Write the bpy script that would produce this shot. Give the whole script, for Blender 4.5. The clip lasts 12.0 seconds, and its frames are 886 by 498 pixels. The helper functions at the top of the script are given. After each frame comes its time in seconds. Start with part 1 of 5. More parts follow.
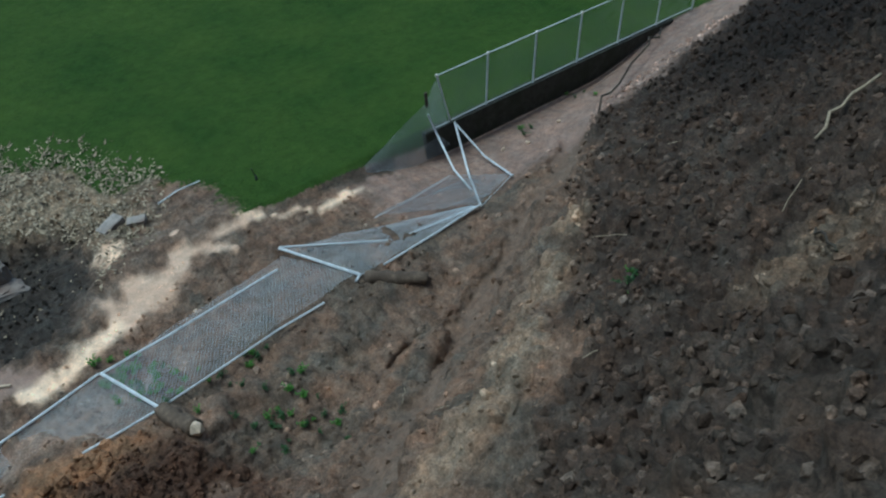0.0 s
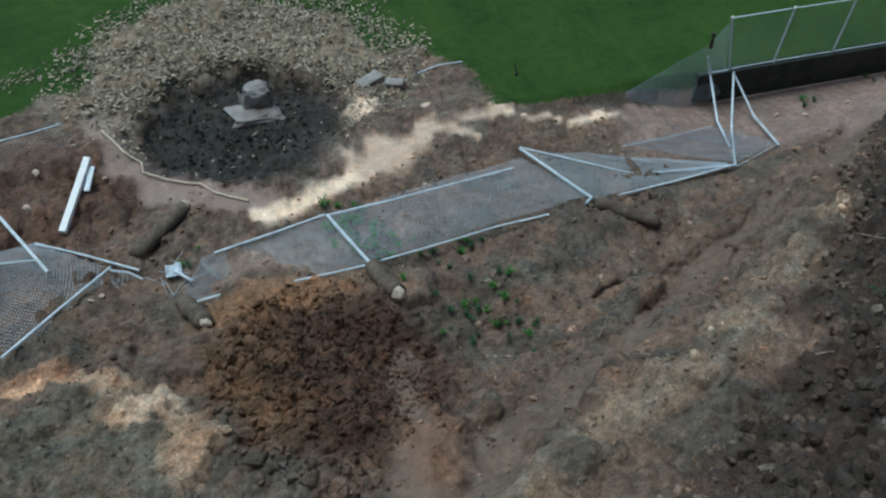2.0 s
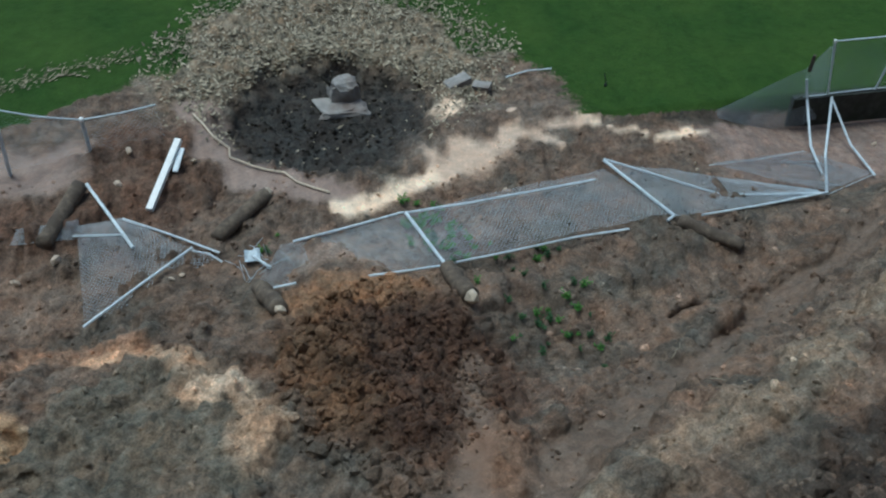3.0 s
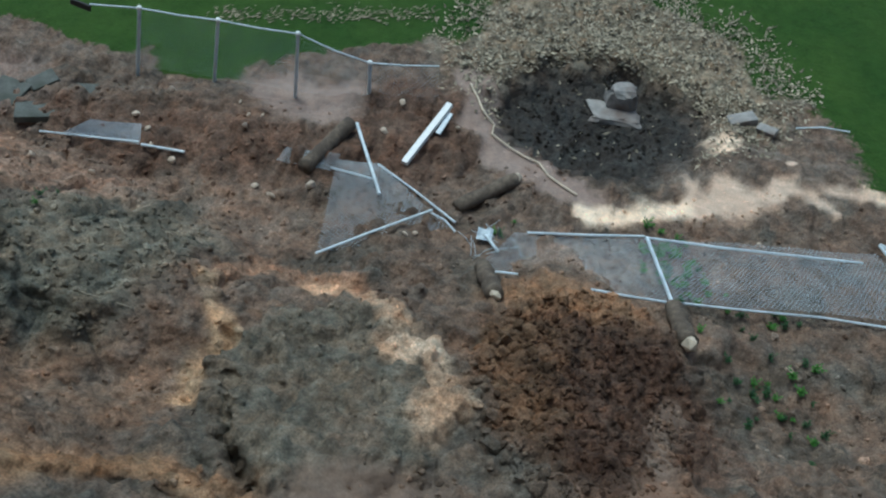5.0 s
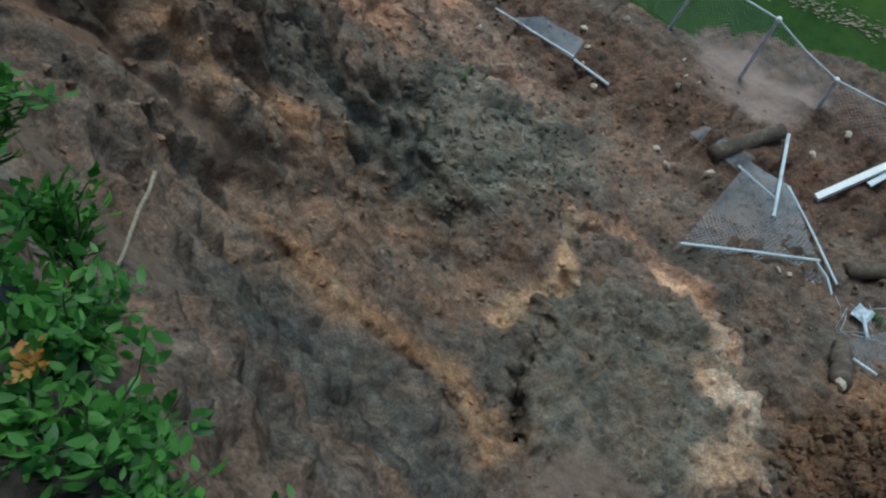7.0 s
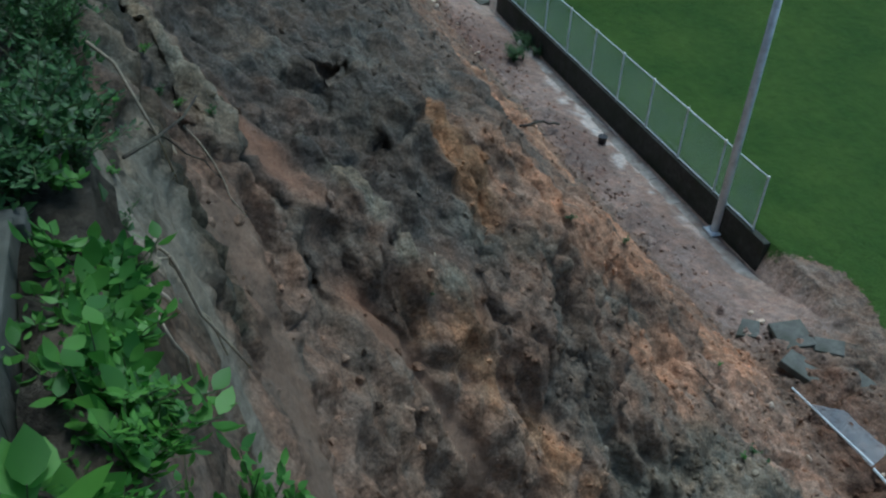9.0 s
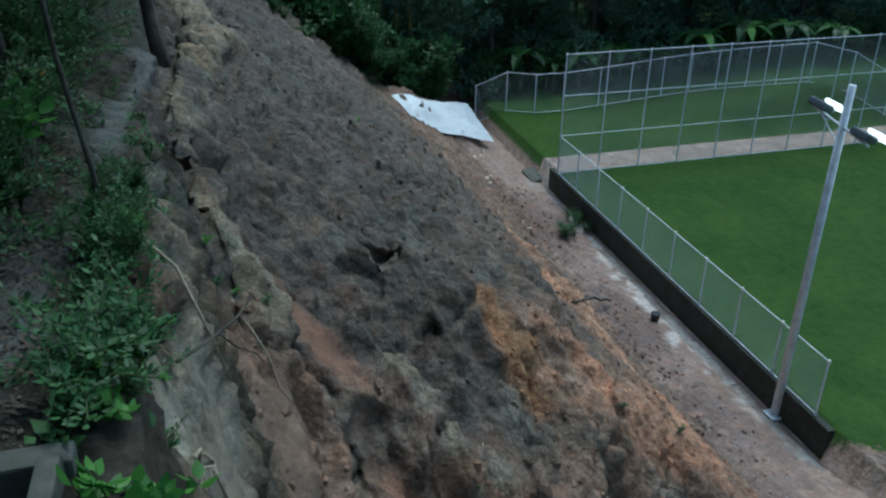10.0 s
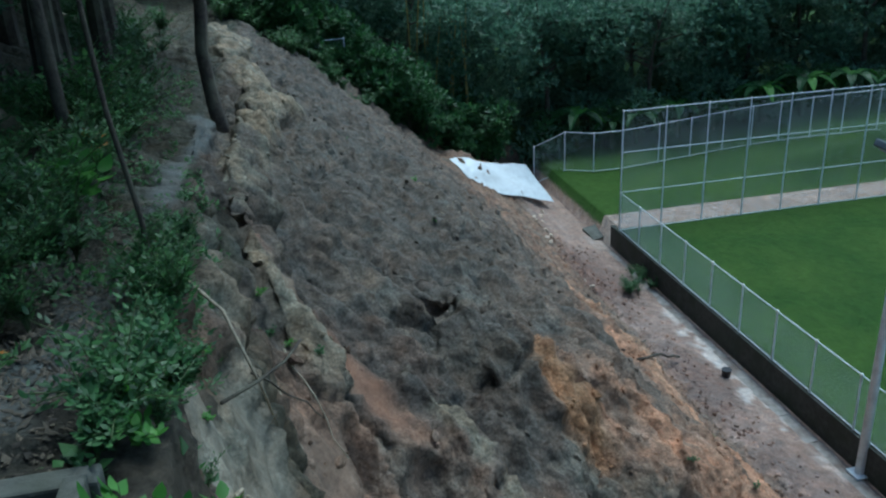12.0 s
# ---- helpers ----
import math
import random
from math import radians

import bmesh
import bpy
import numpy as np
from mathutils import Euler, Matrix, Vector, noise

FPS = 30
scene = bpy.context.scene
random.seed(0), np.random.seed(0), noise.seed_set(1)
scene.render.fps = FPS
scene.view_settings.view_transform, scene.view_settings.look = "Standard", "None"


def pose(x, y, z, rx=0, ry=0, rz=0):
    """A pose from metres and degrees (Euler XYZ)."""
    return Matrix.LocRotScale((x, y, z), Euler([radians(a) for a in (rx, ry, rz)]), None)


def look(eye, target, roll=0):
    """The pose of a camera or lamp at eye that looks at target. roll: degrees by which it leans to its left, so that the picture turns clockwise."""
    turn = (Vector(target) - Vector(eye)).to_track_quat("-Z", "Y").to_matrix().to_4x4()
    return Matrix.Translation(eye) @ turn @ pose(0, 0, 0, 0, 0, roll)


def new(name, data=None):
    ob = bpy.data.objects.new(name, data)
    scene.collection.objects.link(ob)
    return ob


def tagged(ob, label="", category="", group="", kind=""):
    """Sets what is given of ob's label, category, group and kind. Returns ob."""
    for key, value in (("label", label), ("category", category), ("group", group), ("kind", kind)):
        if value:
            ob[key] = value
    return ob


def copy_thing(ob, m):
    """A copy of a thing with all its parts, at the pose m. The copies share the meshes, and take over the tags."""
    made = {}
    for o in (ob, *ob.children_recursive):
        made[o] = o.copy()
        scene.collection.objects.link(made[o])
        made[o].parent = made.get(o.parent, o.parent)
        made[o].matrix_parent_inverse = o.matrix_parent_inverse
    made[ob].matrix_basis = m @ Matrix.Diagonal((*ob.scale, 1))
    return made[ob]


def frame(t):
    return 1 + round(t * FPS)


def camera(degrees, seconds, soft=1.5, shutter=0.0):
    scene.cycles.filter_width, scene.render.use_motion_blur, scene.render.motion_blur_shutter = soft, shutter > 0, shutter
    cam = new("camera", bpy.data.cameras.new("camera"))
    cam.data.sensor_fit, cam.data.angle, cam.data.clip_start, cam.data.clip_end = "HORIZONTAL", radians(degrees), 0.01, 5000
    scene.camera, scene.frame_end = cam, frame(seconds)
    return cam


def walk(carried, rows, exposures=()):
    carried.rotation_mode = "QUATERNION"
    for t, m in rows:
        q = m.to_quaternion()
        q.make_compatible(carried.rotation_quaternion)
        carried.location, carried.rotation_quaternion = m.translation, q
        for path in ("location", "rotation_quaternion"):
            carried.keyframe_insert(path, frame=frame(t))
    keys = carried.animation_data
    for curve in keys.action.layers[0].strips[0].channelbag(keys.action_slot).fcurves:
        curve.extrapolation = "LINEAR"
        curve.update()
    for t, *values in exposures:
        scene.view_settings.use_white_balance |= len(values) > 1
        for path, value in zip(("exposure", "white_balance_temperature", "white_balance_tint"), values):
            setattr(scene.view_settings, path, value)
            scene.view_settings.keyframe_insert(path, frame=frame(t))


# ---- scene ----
cam = camera(54.4, 12.0, soft=2.2)
PATH = [
    (0, (0.136, -16.91, 14.92), (1.061, -15.766, 13.566), -0.2),
    (0.5, (0.068, -16.848, 14.835), (0.873, -15.722, 13.391), -1.0),
    (1, (-0.065, -16.716, 14.677), (0.594, -15.574, 13.173), -0.6),
    (1.5, (-0.212, -16.586, 14.559), (0.327, -15.386, 13.052), 1.6),
    (2, (-0.386, -16.478, 14.505), (0.085, -15.233, 13.013), 4.3),
    (2.5, (-0.54, -16.463, 14.435), (-0.146, -15.188, 12.946), 4.2),
    (2.7, (-0.58, -16.446, 14.415), (-0.221, -15.166, 12.921), 4.1),
    (4.3, (-0.485, -16.063, 14.508), (-0.369, -14.714, 13.036), 3.6),
    (4.5, (-0.554, -16.081, 14.469), (-0.523, -14.739, 12.986), 4.0),
    (5, (-0.741, -16.065, 14.263), (-0.923, -14.785, 12.738), 4.4),
    (5.5, (-1.007, -15.991, 14.179), (-1.34, -14.869, 12.557), 5.2),
    (6, (-1.284, -15.878, 14.226), (-1.725, -14.879, 12.55), 5.9),
    (6.5, (-1.591, -15.8, 14.335), (-2.184, -14.908, 12.645), 5.5),
    (6.7, (-1.673, -15.715, 14.36), (-2.325, -14.863, 12.673), 5.3),
    (8.3, (-2.076, -15.367, 14.418), (-3.318, -14.702, 12.998), 2.1),
    (8.5, (-2.206, -15.364, 14.477), (-3.533, -14.74, 13.118), 0.8),
    (9, (-2.468, -15.368, 14.535), (-3.938, -14.804, 13.301), 2.0),
    (9.5, (-2.556, -15.334, 14.678), (-4.162, -14.817, 13.604), 1.0),
    (10, (-2.607, -15.307, 14.782), (-4.311, -14.798, 13.866), 0.9),
    (10.5, (-2.601, -15.283, 14.811), (-4.38, -14.821, 14.024), 0.2),
    (11, (-2.58, -15.218, 14.727), (-4.403, -14.875, 13.981), -2.9),
    (11.5, (-2.619, -15.185, 14.58), (-4.43, -14.851, 13.799), -3.2),
    (12, (-2.561, -15.176, 14.557), (-4.365, -14.793, 13.782), -2.7),
]
walk(cam, [(t, look(eye, target, roll)) for t, eye, target, roll in PATH], [(0, 0.36, 5650, -10), (2.5, 0.44, 5650, -9), (5, 0.52, 5600, -10), (6.5, 0.40, 5600, -10), (9.0, 0.52, 5450, -8), (12, 0.92, 5280, -10)])


# ---------------------------------------------------------------- light: an overcast evening
world = bpy.data.worlds.new("evening_sky")
scene.world = world
world.use_nodes = True
wt = world.node_tree
sky = wt.nodes.new("ShaderNodeTexSky")
sky.sky_type, sky.sun_disc = "NISHITA", False
sky.sun_elevation, sky.sun_rotation = radians(69), radians(-42)
sky.dust_density, sky.air_density, sky.ozone_density = 3.0, 1.0, 1.5
wt.links.new(sky.outputs[0], wt.nodes["Background"].inputs[0])
wt.nodes["Background"].inputs[1].default_value = 0.086
sun_data = bpy.data.lights.new("soft_sun", "SUN")
sun_data.energy, sun_data.angle, sun_data.color = 1.12, radians(22), (0.97, 0.97, 1.0)
sun = new("soft_sun", sun_data)
sun.matrix_world = look((-5, 5.5, 20), (0, 0, 0))


# ---------------------------------------------------------------- materials
class Nodes:
    """A node material with short calls."""

    def __init__(self, name, rough=0.8, metal=0.0):
        self.m = bpy.data.materials.new(name)
        self.m.use_nodes = True
        self.t = self.m.node_tree
        self.b = self.t.nodes["Principled BSDF"]
        self.b.inputs["Roughness"].default_value, self.b.inputs["Metallic"].default_value = rough, metal
        self.co = self.t.nodes.new("ShaderNodeTexCoord").outputs["Object"]

    def node(self, kind, **ins):
        n = self.t.nodes.new("ShaderNode" + kind)
        for k, v in ins.items():
            self.put(n.inputs[k.replace("_", " ")], v)
        return n

    def put(self, socket, v):
        if hasattr(v, "is_output"):
            self.t.links.new(v, socket)
        else:
            socket.default_value = v

    def noise(self, scale, detail=4.0, rough=0.6, vec=None):
        return self.node("TexNoise", Scale=scale, Detail=detail, Roughness=rough, Vector=vec or self.co).outputs["Fac"]

    def ramp(self, fac, *stops):
        n = self.node("ValToRGB", Fac=fac)
        e = n.color_ramp.elements
        while len(e) < len(stops):
            e.new(0.5)
        for el, (p, c) in zip(e, stops):
            el.position = p
            el.color = (c, c, c, 1) if isinstance(c, (int, float)) else (*c, 1)
        return n.outputs["Color"]

    def mix(self, fac, a, b, how="MIX"):
        n = self.t.nodes.new("ShaderNodeMix")
        n.data_type, n.blend_type = "RGBA", how
        self.put(n.inputs[0], fac)
        for sck, v in ((n.inputs[6], a), (n.inputs[7], b)):
            self.put(sck, (*v, 1) if isinstance(v, tuple) and len(v) == 3 else v)
        return n.outputs[2]

    def math(self, op, a, b=0.0, c=0.0):
        n = self.t.nodes.new("ShaderNodeMath")
        n.operation = op
        for sck, v in zip(n.inputs, (a, b, c)):
            self.put(sck, v)
        return n.outputs[0]

    def attr(self, name, out="Fac"):
        n = self.t.nodes.new("ShaderNodeAttribute")
        n.attribute_name = name
        return n.outputs[out]

    def colour(self, v):
        self.put(self.b.inputs["Base Color"], (*v, 1) if isinstance(v, tuple) else v)
        return self

    def rough(self, v):
        self.put(self.b.inputs["Roughness"], v)
        return self

    def bump(self, height, strength=0.5, distance=0.02):
        n = self.node("Bump", Height=height, Strength=strength, Distance=distance)
        self.t.links.new(n.outputs[0], self.b.inputs["Normal"])
        return self


def speckled(name, c, spread=0.35, scale=12.0, rough=0.8, metal=0.0, bump=0.0, stain=None):
    """A plain surface with grain and larger stains."""
    k = Nodes(name, rough, metal)
    lo, hi = tuple(v * (1 - spread) for v in c), tuple(min(1, v * (1 + spread)) for v in c)
    col = k.ramp(k.noise(scale, 6.0), (0.3, lo), (0.7, hi))
    if stain:
        col = k.mix(k.ramp(k.noise(scale * 0.22, 3.0), (0.45, 0.0), (0.65, 1.0)), col, stain)
    k.colour(col)
    if bump:
        k.bump(k.noise(scale * 3, 5.0), bump, 0.02)
    return k.m


def per_thing(name, c, c2, rough=0.7, trans=0.0):
    """Colour that changes from piece to piece of a joined mesh, and from thing to thing."""
    k = Nodes(name, rough)
    isl = k.t.nodes.new("ShaderNodeNewGeometry").outputs["Random Per Island"]
    obr = k.t.nodes.new("ShaderNodeObjectInfo").outputs["Random"]
    mixv = k.math("FRACT", k.math("ADD", isl, obr))
    col = k.ramp(mixv, (0.0, c), (1.0, c2))
    k.colour(k.mix(0.35, col, k.ramp(k.noise(9.0), (0.3, 0.35), (0.7, 1.0)), "MULTIPLY"))
    if trans:
        thin = k.t.nodes.new("ShaderNodeBsdfTranslucent")
        k.put(thin.inputs["Color"], col)
        both = k.t.nodes.new("ShaderNodeMixShader")
        both.inputs[0].default_value = trans
        k.t.links.new(k.b.outputs[0], both.inputs[1])
        k.t.links.new(thin.outputs[0], both.inputs[2])
        k.t.links.new(both.outputs[0], k.t.nodes["Material Output"].inputs[0])
    return k.m


def soil_material(name, from_attr=True, base=(0.12, 0.085, 0.06)):
    k = Nodes(name, 0.85)
    if from_attr:
        c = k.attr("soil", "Color")
    else:
        isl = k.t.nodes.new("ShaderNodeNewGeometry").outputs["Random Per Island"]
        c = k.mix(k.ramp(isl, (0.0, 0.0), (1.0, 1.0)), tuple(v * 0.55 for v in base), tuple(v * 1.7 for v in base))
    big = k.ramp(k.noise(1.1, 6.0, 0.7), (0.32, 0.62), (0.68, 1.38))
    fine = k.ramp(k.noise(4.5, 8.0, 0.72), (0.34, 0.55), (0.66, 1.5))
    grit = k.ramp(k.noise(26.0, 4.0, 0.7), (0.33, 0.62), (0.67, 1.36))
    tint = k.mix(k.ramp(k.noise(2.1, 5.0, 0.65), (0.36, 0.0), (0.64, 1.0)), (1.08, 0.97, 0.88), (0.93, 1.02, 1.06))
    mottle = k.mix(1.0, k.mix(1.0, k.mix(1.0, big, fine, "MULTIPLY"), grit, "MULTIPLY"), tint, "MULTIPLY")
    if from_attr:
        mottle = k.mix(k.math("MULTIPLY", k.attr("even"), 0.7), mottle, (1.0, 1.0, 1.0))
    col = k.mix(1.0, c, mottle, "MULTIPLY")
    wet = k.attr("wet") if from_attr else 0.25
    if from_attr:
        g = k.attr("grass")
        edge = k.math("ADD", g, k.math("MULTIPLY", k.math("SUBTRACT", k.noise(7.0, 6.0, 0.7), 0.5), 0.9))
        mask = k.ramp(edge, (0.42, 0.0), (0.60, 1.0))
        gcol = k.ramp(k.noise(0.35, 4.0), (0.3, (0.027, 0.062, 0.013)), (0.7, (0.050, 0.092, 0.019)))
        gcol = k.mix(1.0, gcol, k.ramp(k.noise(38.0, 3.0, 0.7), (0.3, 0.6), (0.7, 1.35)), "MULTIPLY")
        gcol = k.mix(1.0, gcol, k.ramp(k.noise(2.6, 4.0, 0.6), (0.3, 0.8), (0.7, 1.15)), "MULTIPLY")
        col = k.mix(mask, col, gcol)
    if from_attr:
        k.put(k.b.inputs["Specular IOR Level"], k.math("SUBTRACT", k.math("ADD", 0.10, k.math("MULTIPLY", wet, 0.25)), k.math("MULTIPLY", mask, 0.12)))
    k.colour(col)
    k.rough(k.math("SUBTRACT", 0.92, k.math("MULTIPLY", wet, k.ramp(k.noise(5.0, 4.0), (0.3, 0.2), (0.7, 0.62)))))
    lump = k.node("TexVoronoi", Scale=8.0, Vector=k.mix(0.10, k.co, k.node("TexNoise", Scale=5.0, Detail=3.0, Vector=k.co).outputs["Color"], "ADD")).outputs["Distance"]
    h = k.math("ADD", k.math("MULTIPLY", k.noise(7.0, 8.0, 0.68), 0.9), k.math("MULTIPLY", lump, -0.45))
    strength = k.math("SUBTRACT", 0.85, k.math("MULTIPLY", k.math("MAXIMUM", k.attr("even"), k.attr("grass")), 0.55)) if from_attr else 0.8
    k.bump(h, strength, 0.10)
    return k.m


M_GROUND = soil_material("slide_ground")
M_STONE = speckled("cream_stone", (0.62, 0.50, 0.38), 0.25, 14, 0.8, 0, 0.4)
M_GALV = speckled("galvanised_steel", (0.66, 0.73, 0.78), 0.10, 20, 0.4, 0.0, 0.0, (0.50, 0.56, 0.60))
M_WIRE = speckled("galvanised_wire", (0.46, 0.52, 0.57), 0.15, 30, 0.45, 0.0)
M_WALL = speckled("mossy_concrete", (0.035, 0.038, 0.032), 0.5, 6, 0.85, 0, 0.5, (0.02, 0.028, 0.016))
M_CONC = speckled("stained_concrete", (0.30, 0.28, 0.26), 0.3, 5, 0.7, 0, 0.35, (0.17, 0.13, 0.11))
M_DRAIN = speckled("mossy_grey_concrete", (0.105, 0.108, 0.096), 0.35, 7, 0.8, 0, 0.5, (0.06, 0.065, 0.05))
M_FOOT = speckled("earth_caked_footing", (0.15, 0.115, 0.085), 0.45, 9, 0.9, 0, 0.8, (0.08, 0.06, 0.045))
M_BREAK = speckled("broken_concrete", (0.60, 0.50, 0.38), 0.25, 12, 0.85, 0, 0.6)
M_WHITE = speckled("white_paint", (0.82, 0.82, 0.80), 0.08, 10, 0.45, 0, 0.1)
M_TARP = speckled("pale_tarp", (0.62, 0.66, 0.68), 0.12, 3, 0.5, 0, 0.5, (0.45, 0.48, 0.5))
M_BLACK = speckled("black_plastic", (0.012, 0.013, 0.015), 0.3, 6, 0.3)
M_LAMP = speckled("grey_lamp_housing", (0.13, 0.15, 0.17), 0.2, 15, 0.4, 0.4)
k = Nodes("lit_reflector", 0.3)
k.colour((0.85, 0.87, 0.88))
k.b.inputs["Emission Color"].default_value = (1, 1, 1, 1)
k.b.inputs["Emission Strength"].default_value = 0.8
M_GLASSW = k.m
M_BARK = speckled("dark_bark", (0.05, 0.04, 0.032), 0.5, 14, 0.9, 0, 0.9, (0.09, 0.085, 0.06))
M_PALEBARK = speckled("pale_root", (0.34, 0.29, 0.21), 0.35, 25, 0.8, 0, 0.4)
M_BAMBOO = speckled("yellow_bamboo", (0.30, 0.23, 0.07), 0.35, 5, 0.6, 0, 0.2)

# ---------------------------------------------------------------- the ground, one sheet
XS = (-60, -40, -30, -20, -13, -10.5, -8.5, -6, -3, 0, 3, 6, 9, 12, 16, 21, 26, 40)
FOOT_Y = (-2, -2, -2.8, -3, -3, -3.2, -4, -5, -4.5, -5, -5.5, -7, -6, -3.8, -2.2, -0.8, -0.4, -0.4)
FOOT_Z = (-.6, -.6, -.6, -.6, -.55, -.4, -.2, 0, .1, .1, -.2, 0, .1, -.3, -.6, -.5, 0.2, 0.6)
Z_7 = (3, 3.0, 3.5, 3.9, 4.4, 2.6, 1.7, 1.1, 1.0, .8, .1, .4, .9, 2.4, 3.6, 4.6, 5.4, 5)
Z_10 = (5.4, 5.4, 6.3, 7.2, 7.3, 5.5, 2.5, 1.9, 2.0, 1.9, 1.8, 2.6, 3.2, 4.6, 6, 7, 7.6, 7)
Z_13 = (7.8, 7.8, 8.6, 9, 9, 8.1, 5.5, 4.2, 3.6, 3.2, 4.2, 5, 5.8, 7, 8.2, 9, 9.5, 9)
Z_15 = (9.3, 9.3, 10, 10.4, 10.2, 10, 9.6, 9, 8.5, 7.5, 8, 8.5, 9, 9.5, 10, 10.5, 11, 10.5)
CREST_Y = (-17, -16.8, -16.5, -16.2, -16, -15.9, -15.8, -15.7, -15.6, -15.62, -15.78, -16.4, -18.6, -19.6, -20, -20, -20)
CREST_Z = (9.8, 9.8, 10.6, 11, 11.6, 11.8, 12, 12.5, 12.8, 13.1, 13.3, 13.3, 13.3, 13.3, 13, 13, 13, 13)


def smooth01(a, b, v):
    q = np.clip((v - a) / (b - a), 0, 1)
    return q * q * (3 - 2 * q)


LATTICE = np.random.RandomState(7).rand(64, 64, 64)


def vnoise(p, f):
    """Value noise at points p (n, 3), frequency f, from -1 to 1."""
    q = p * f
    i = np.floor(q).astype(int)
    w = q - i
    w = w * w * (3 - 2 * w)
    out = 0
    for dx in (0, 1):
        for dy in (0, 1):
            for dz in (0, 1):
                k = np.where(dx, w[:, 0], 1 - w[:, 0]) * np.where(dy, w[:, 1], 1 - w[:, 1]) * np.where(dz, w[:, 2], 1 - w[:, 2])
                out = out + k * LATTICE[(i[:, 0] + dx) % 64, (i[:, 1] + dy) % 64, (i[:, 2] + dz) % 64]
    return out * 2 - 1


def blob(x, y, cx, cy, rx, ry, turn=0.0, soft=0.35):
    """1 inside an ellipse, falling to 0 over its soft rim."""
    c, s = math.cos(radians(turn)), math.sin(radians(turn))
    u, v = (x - cx) * c + (y - cy) * s, -(x - cx) * s + (y - cy) * c
    return 1 - smooth01(1 - soft, 1 + soft, np.sqrt((u / rx) ** 2 + (v / ry) ** 2))


def spans(*parts):
    """Coordinates from (start, stop, step) parts."""
    return np.concatenate([np.arange(a, b, st) for a, b, st in parts])


GX = np.concatenate([[-400, -200, -120, -85, -65], spans((-56, -44, 0.6), (-44, -28, 0.2), (-28, -20, 0.14), (-20, -14, 0.10), (-14, 9, 0.065), (9, 20, 0.10), (20, 28, 0.18), (28, 40, 1.0)), [45, 60, 90, 150, 400]])
ys_field = np.concatenate([[400, 200, 120, 80, 50, 30, 20, 15, 12], np.arange(10, 7, -0.3), np.arange(7, 0.2, -0.11), [0.13]])
N_SEG = (30, 48, 56, 56, 56, 50, 16)
# knots of each column's section, from the wall's foot to behind the crest
CREST_X = (-60, -40, -30, -20, -13, -10.5, -8.5, -6, -3, -2, -1.4, 0, 3, 6, 9, 12, 40)
col_y = [np.full(len(GX), -0.12), np.interp(GX, XS, FOOT_Y), np.full(len(GX), -7.6), np.full(len(GX), -10.0), np.full(len(GX), -13.0), np.full(len(GX), -15.1), np.interp(GX, CREST_X, CREST_Y)]
foot_z = np.interp(GX, XS, FOOT_Z)
fill = smooth01(-17.5, -13.0, GX) * (1 - smooth01(9.5, 14.0, GX))
far_fill = smooth01(20, 25, GX)
gut = -1.02 + 0.87 * fill + 0.97 * far_fill
col_z = [gut, np.maximum(foot_z, gut), np.interp(GX, XS, Z_7), np.interp(GX, XS, Z_10), np.interp(GX, XS, Z_13), np.interp(GX, XS, Z_15), np.interp(GX, XS, CREST_Z)]
rows_y = [np.full(len(GX), v) for v in ys_field]
rows_z = [np.zeros(len(GX)) for v in ys_field]
KY, KZ = np.array(col_y), np.array(col_z)
for a in range(6):
    n = N_SEG[a]
    for q in range(n):
        w = q / n
        # Catmull-Rom along the section, so that it bends softly
        p0, p3 = max(a - 1, 0), min(a + 2, 6)
        h = lambda K: K[a] + (K[a + 1] - K[a]) * w
        cr = lambda K: 0.5 * (2 * K[a] + (K[a + 1] - K[p0]) * w + (2 * K[p0] - 5 * K[a] + 4 * K[a + 1] - K[p3]) * w * w + (3 * K[a] - K[p0] - 3 * K[a + 1] + K[p3]) * w**3)
        z = h(KZ) if a in (0, 5) else 0.5 * (h(KZ) + cr(KZ))
        rows_y.append(h(KY))
        rows_z.append(z)
back = np.concatenate([np.arange(0, 2.2, 0.12), np.arange(2.2, 8, 0.4), [9, 12, 16, 22, 30, 45, 80, 160, 400]])
for bk in back:
    rows_y.append(KY[6] - bk)
    rise = 0.06 * np.minimum(bk, 1.5) + max(0, bk - 2.0) * 0.42 - max(0, bk - 30) * 0.3
    rows_z.append(KZ[6] + rise)
RY, RZ = np.array(rows_y), np.array(rows_z)
RX = np.broadcast_to(GX, RY.shape).copy()
fx, fy, fz = RX.ravel(), RY.ravel(), RZ.ravel()
P2 = np.stack([fx, fy, 0 * fx], 1)
wob = vnoise(P2 + 3.3, 0.9)
wob2 = vnoise(P2 + 9.1, 2.7)
bx, by = fx + 0.34 * wob + 0.22 * wob2 + 0.1 * vnoise(P2 + 44, 6.0), fy + 0.34 * vnoise(P2 + 21, 0.9) + 0.22 * vnoise(P2 + 5, 2.7) + 0.1 * vnoise(P2 + 54, 6.0)

# land forms
mid = smooth01(-17.5, -13.5, fx) * (1 - smooth01(8.5, 12.5, fx))
on_slope = smooth01(0.6, -1.0, fy)


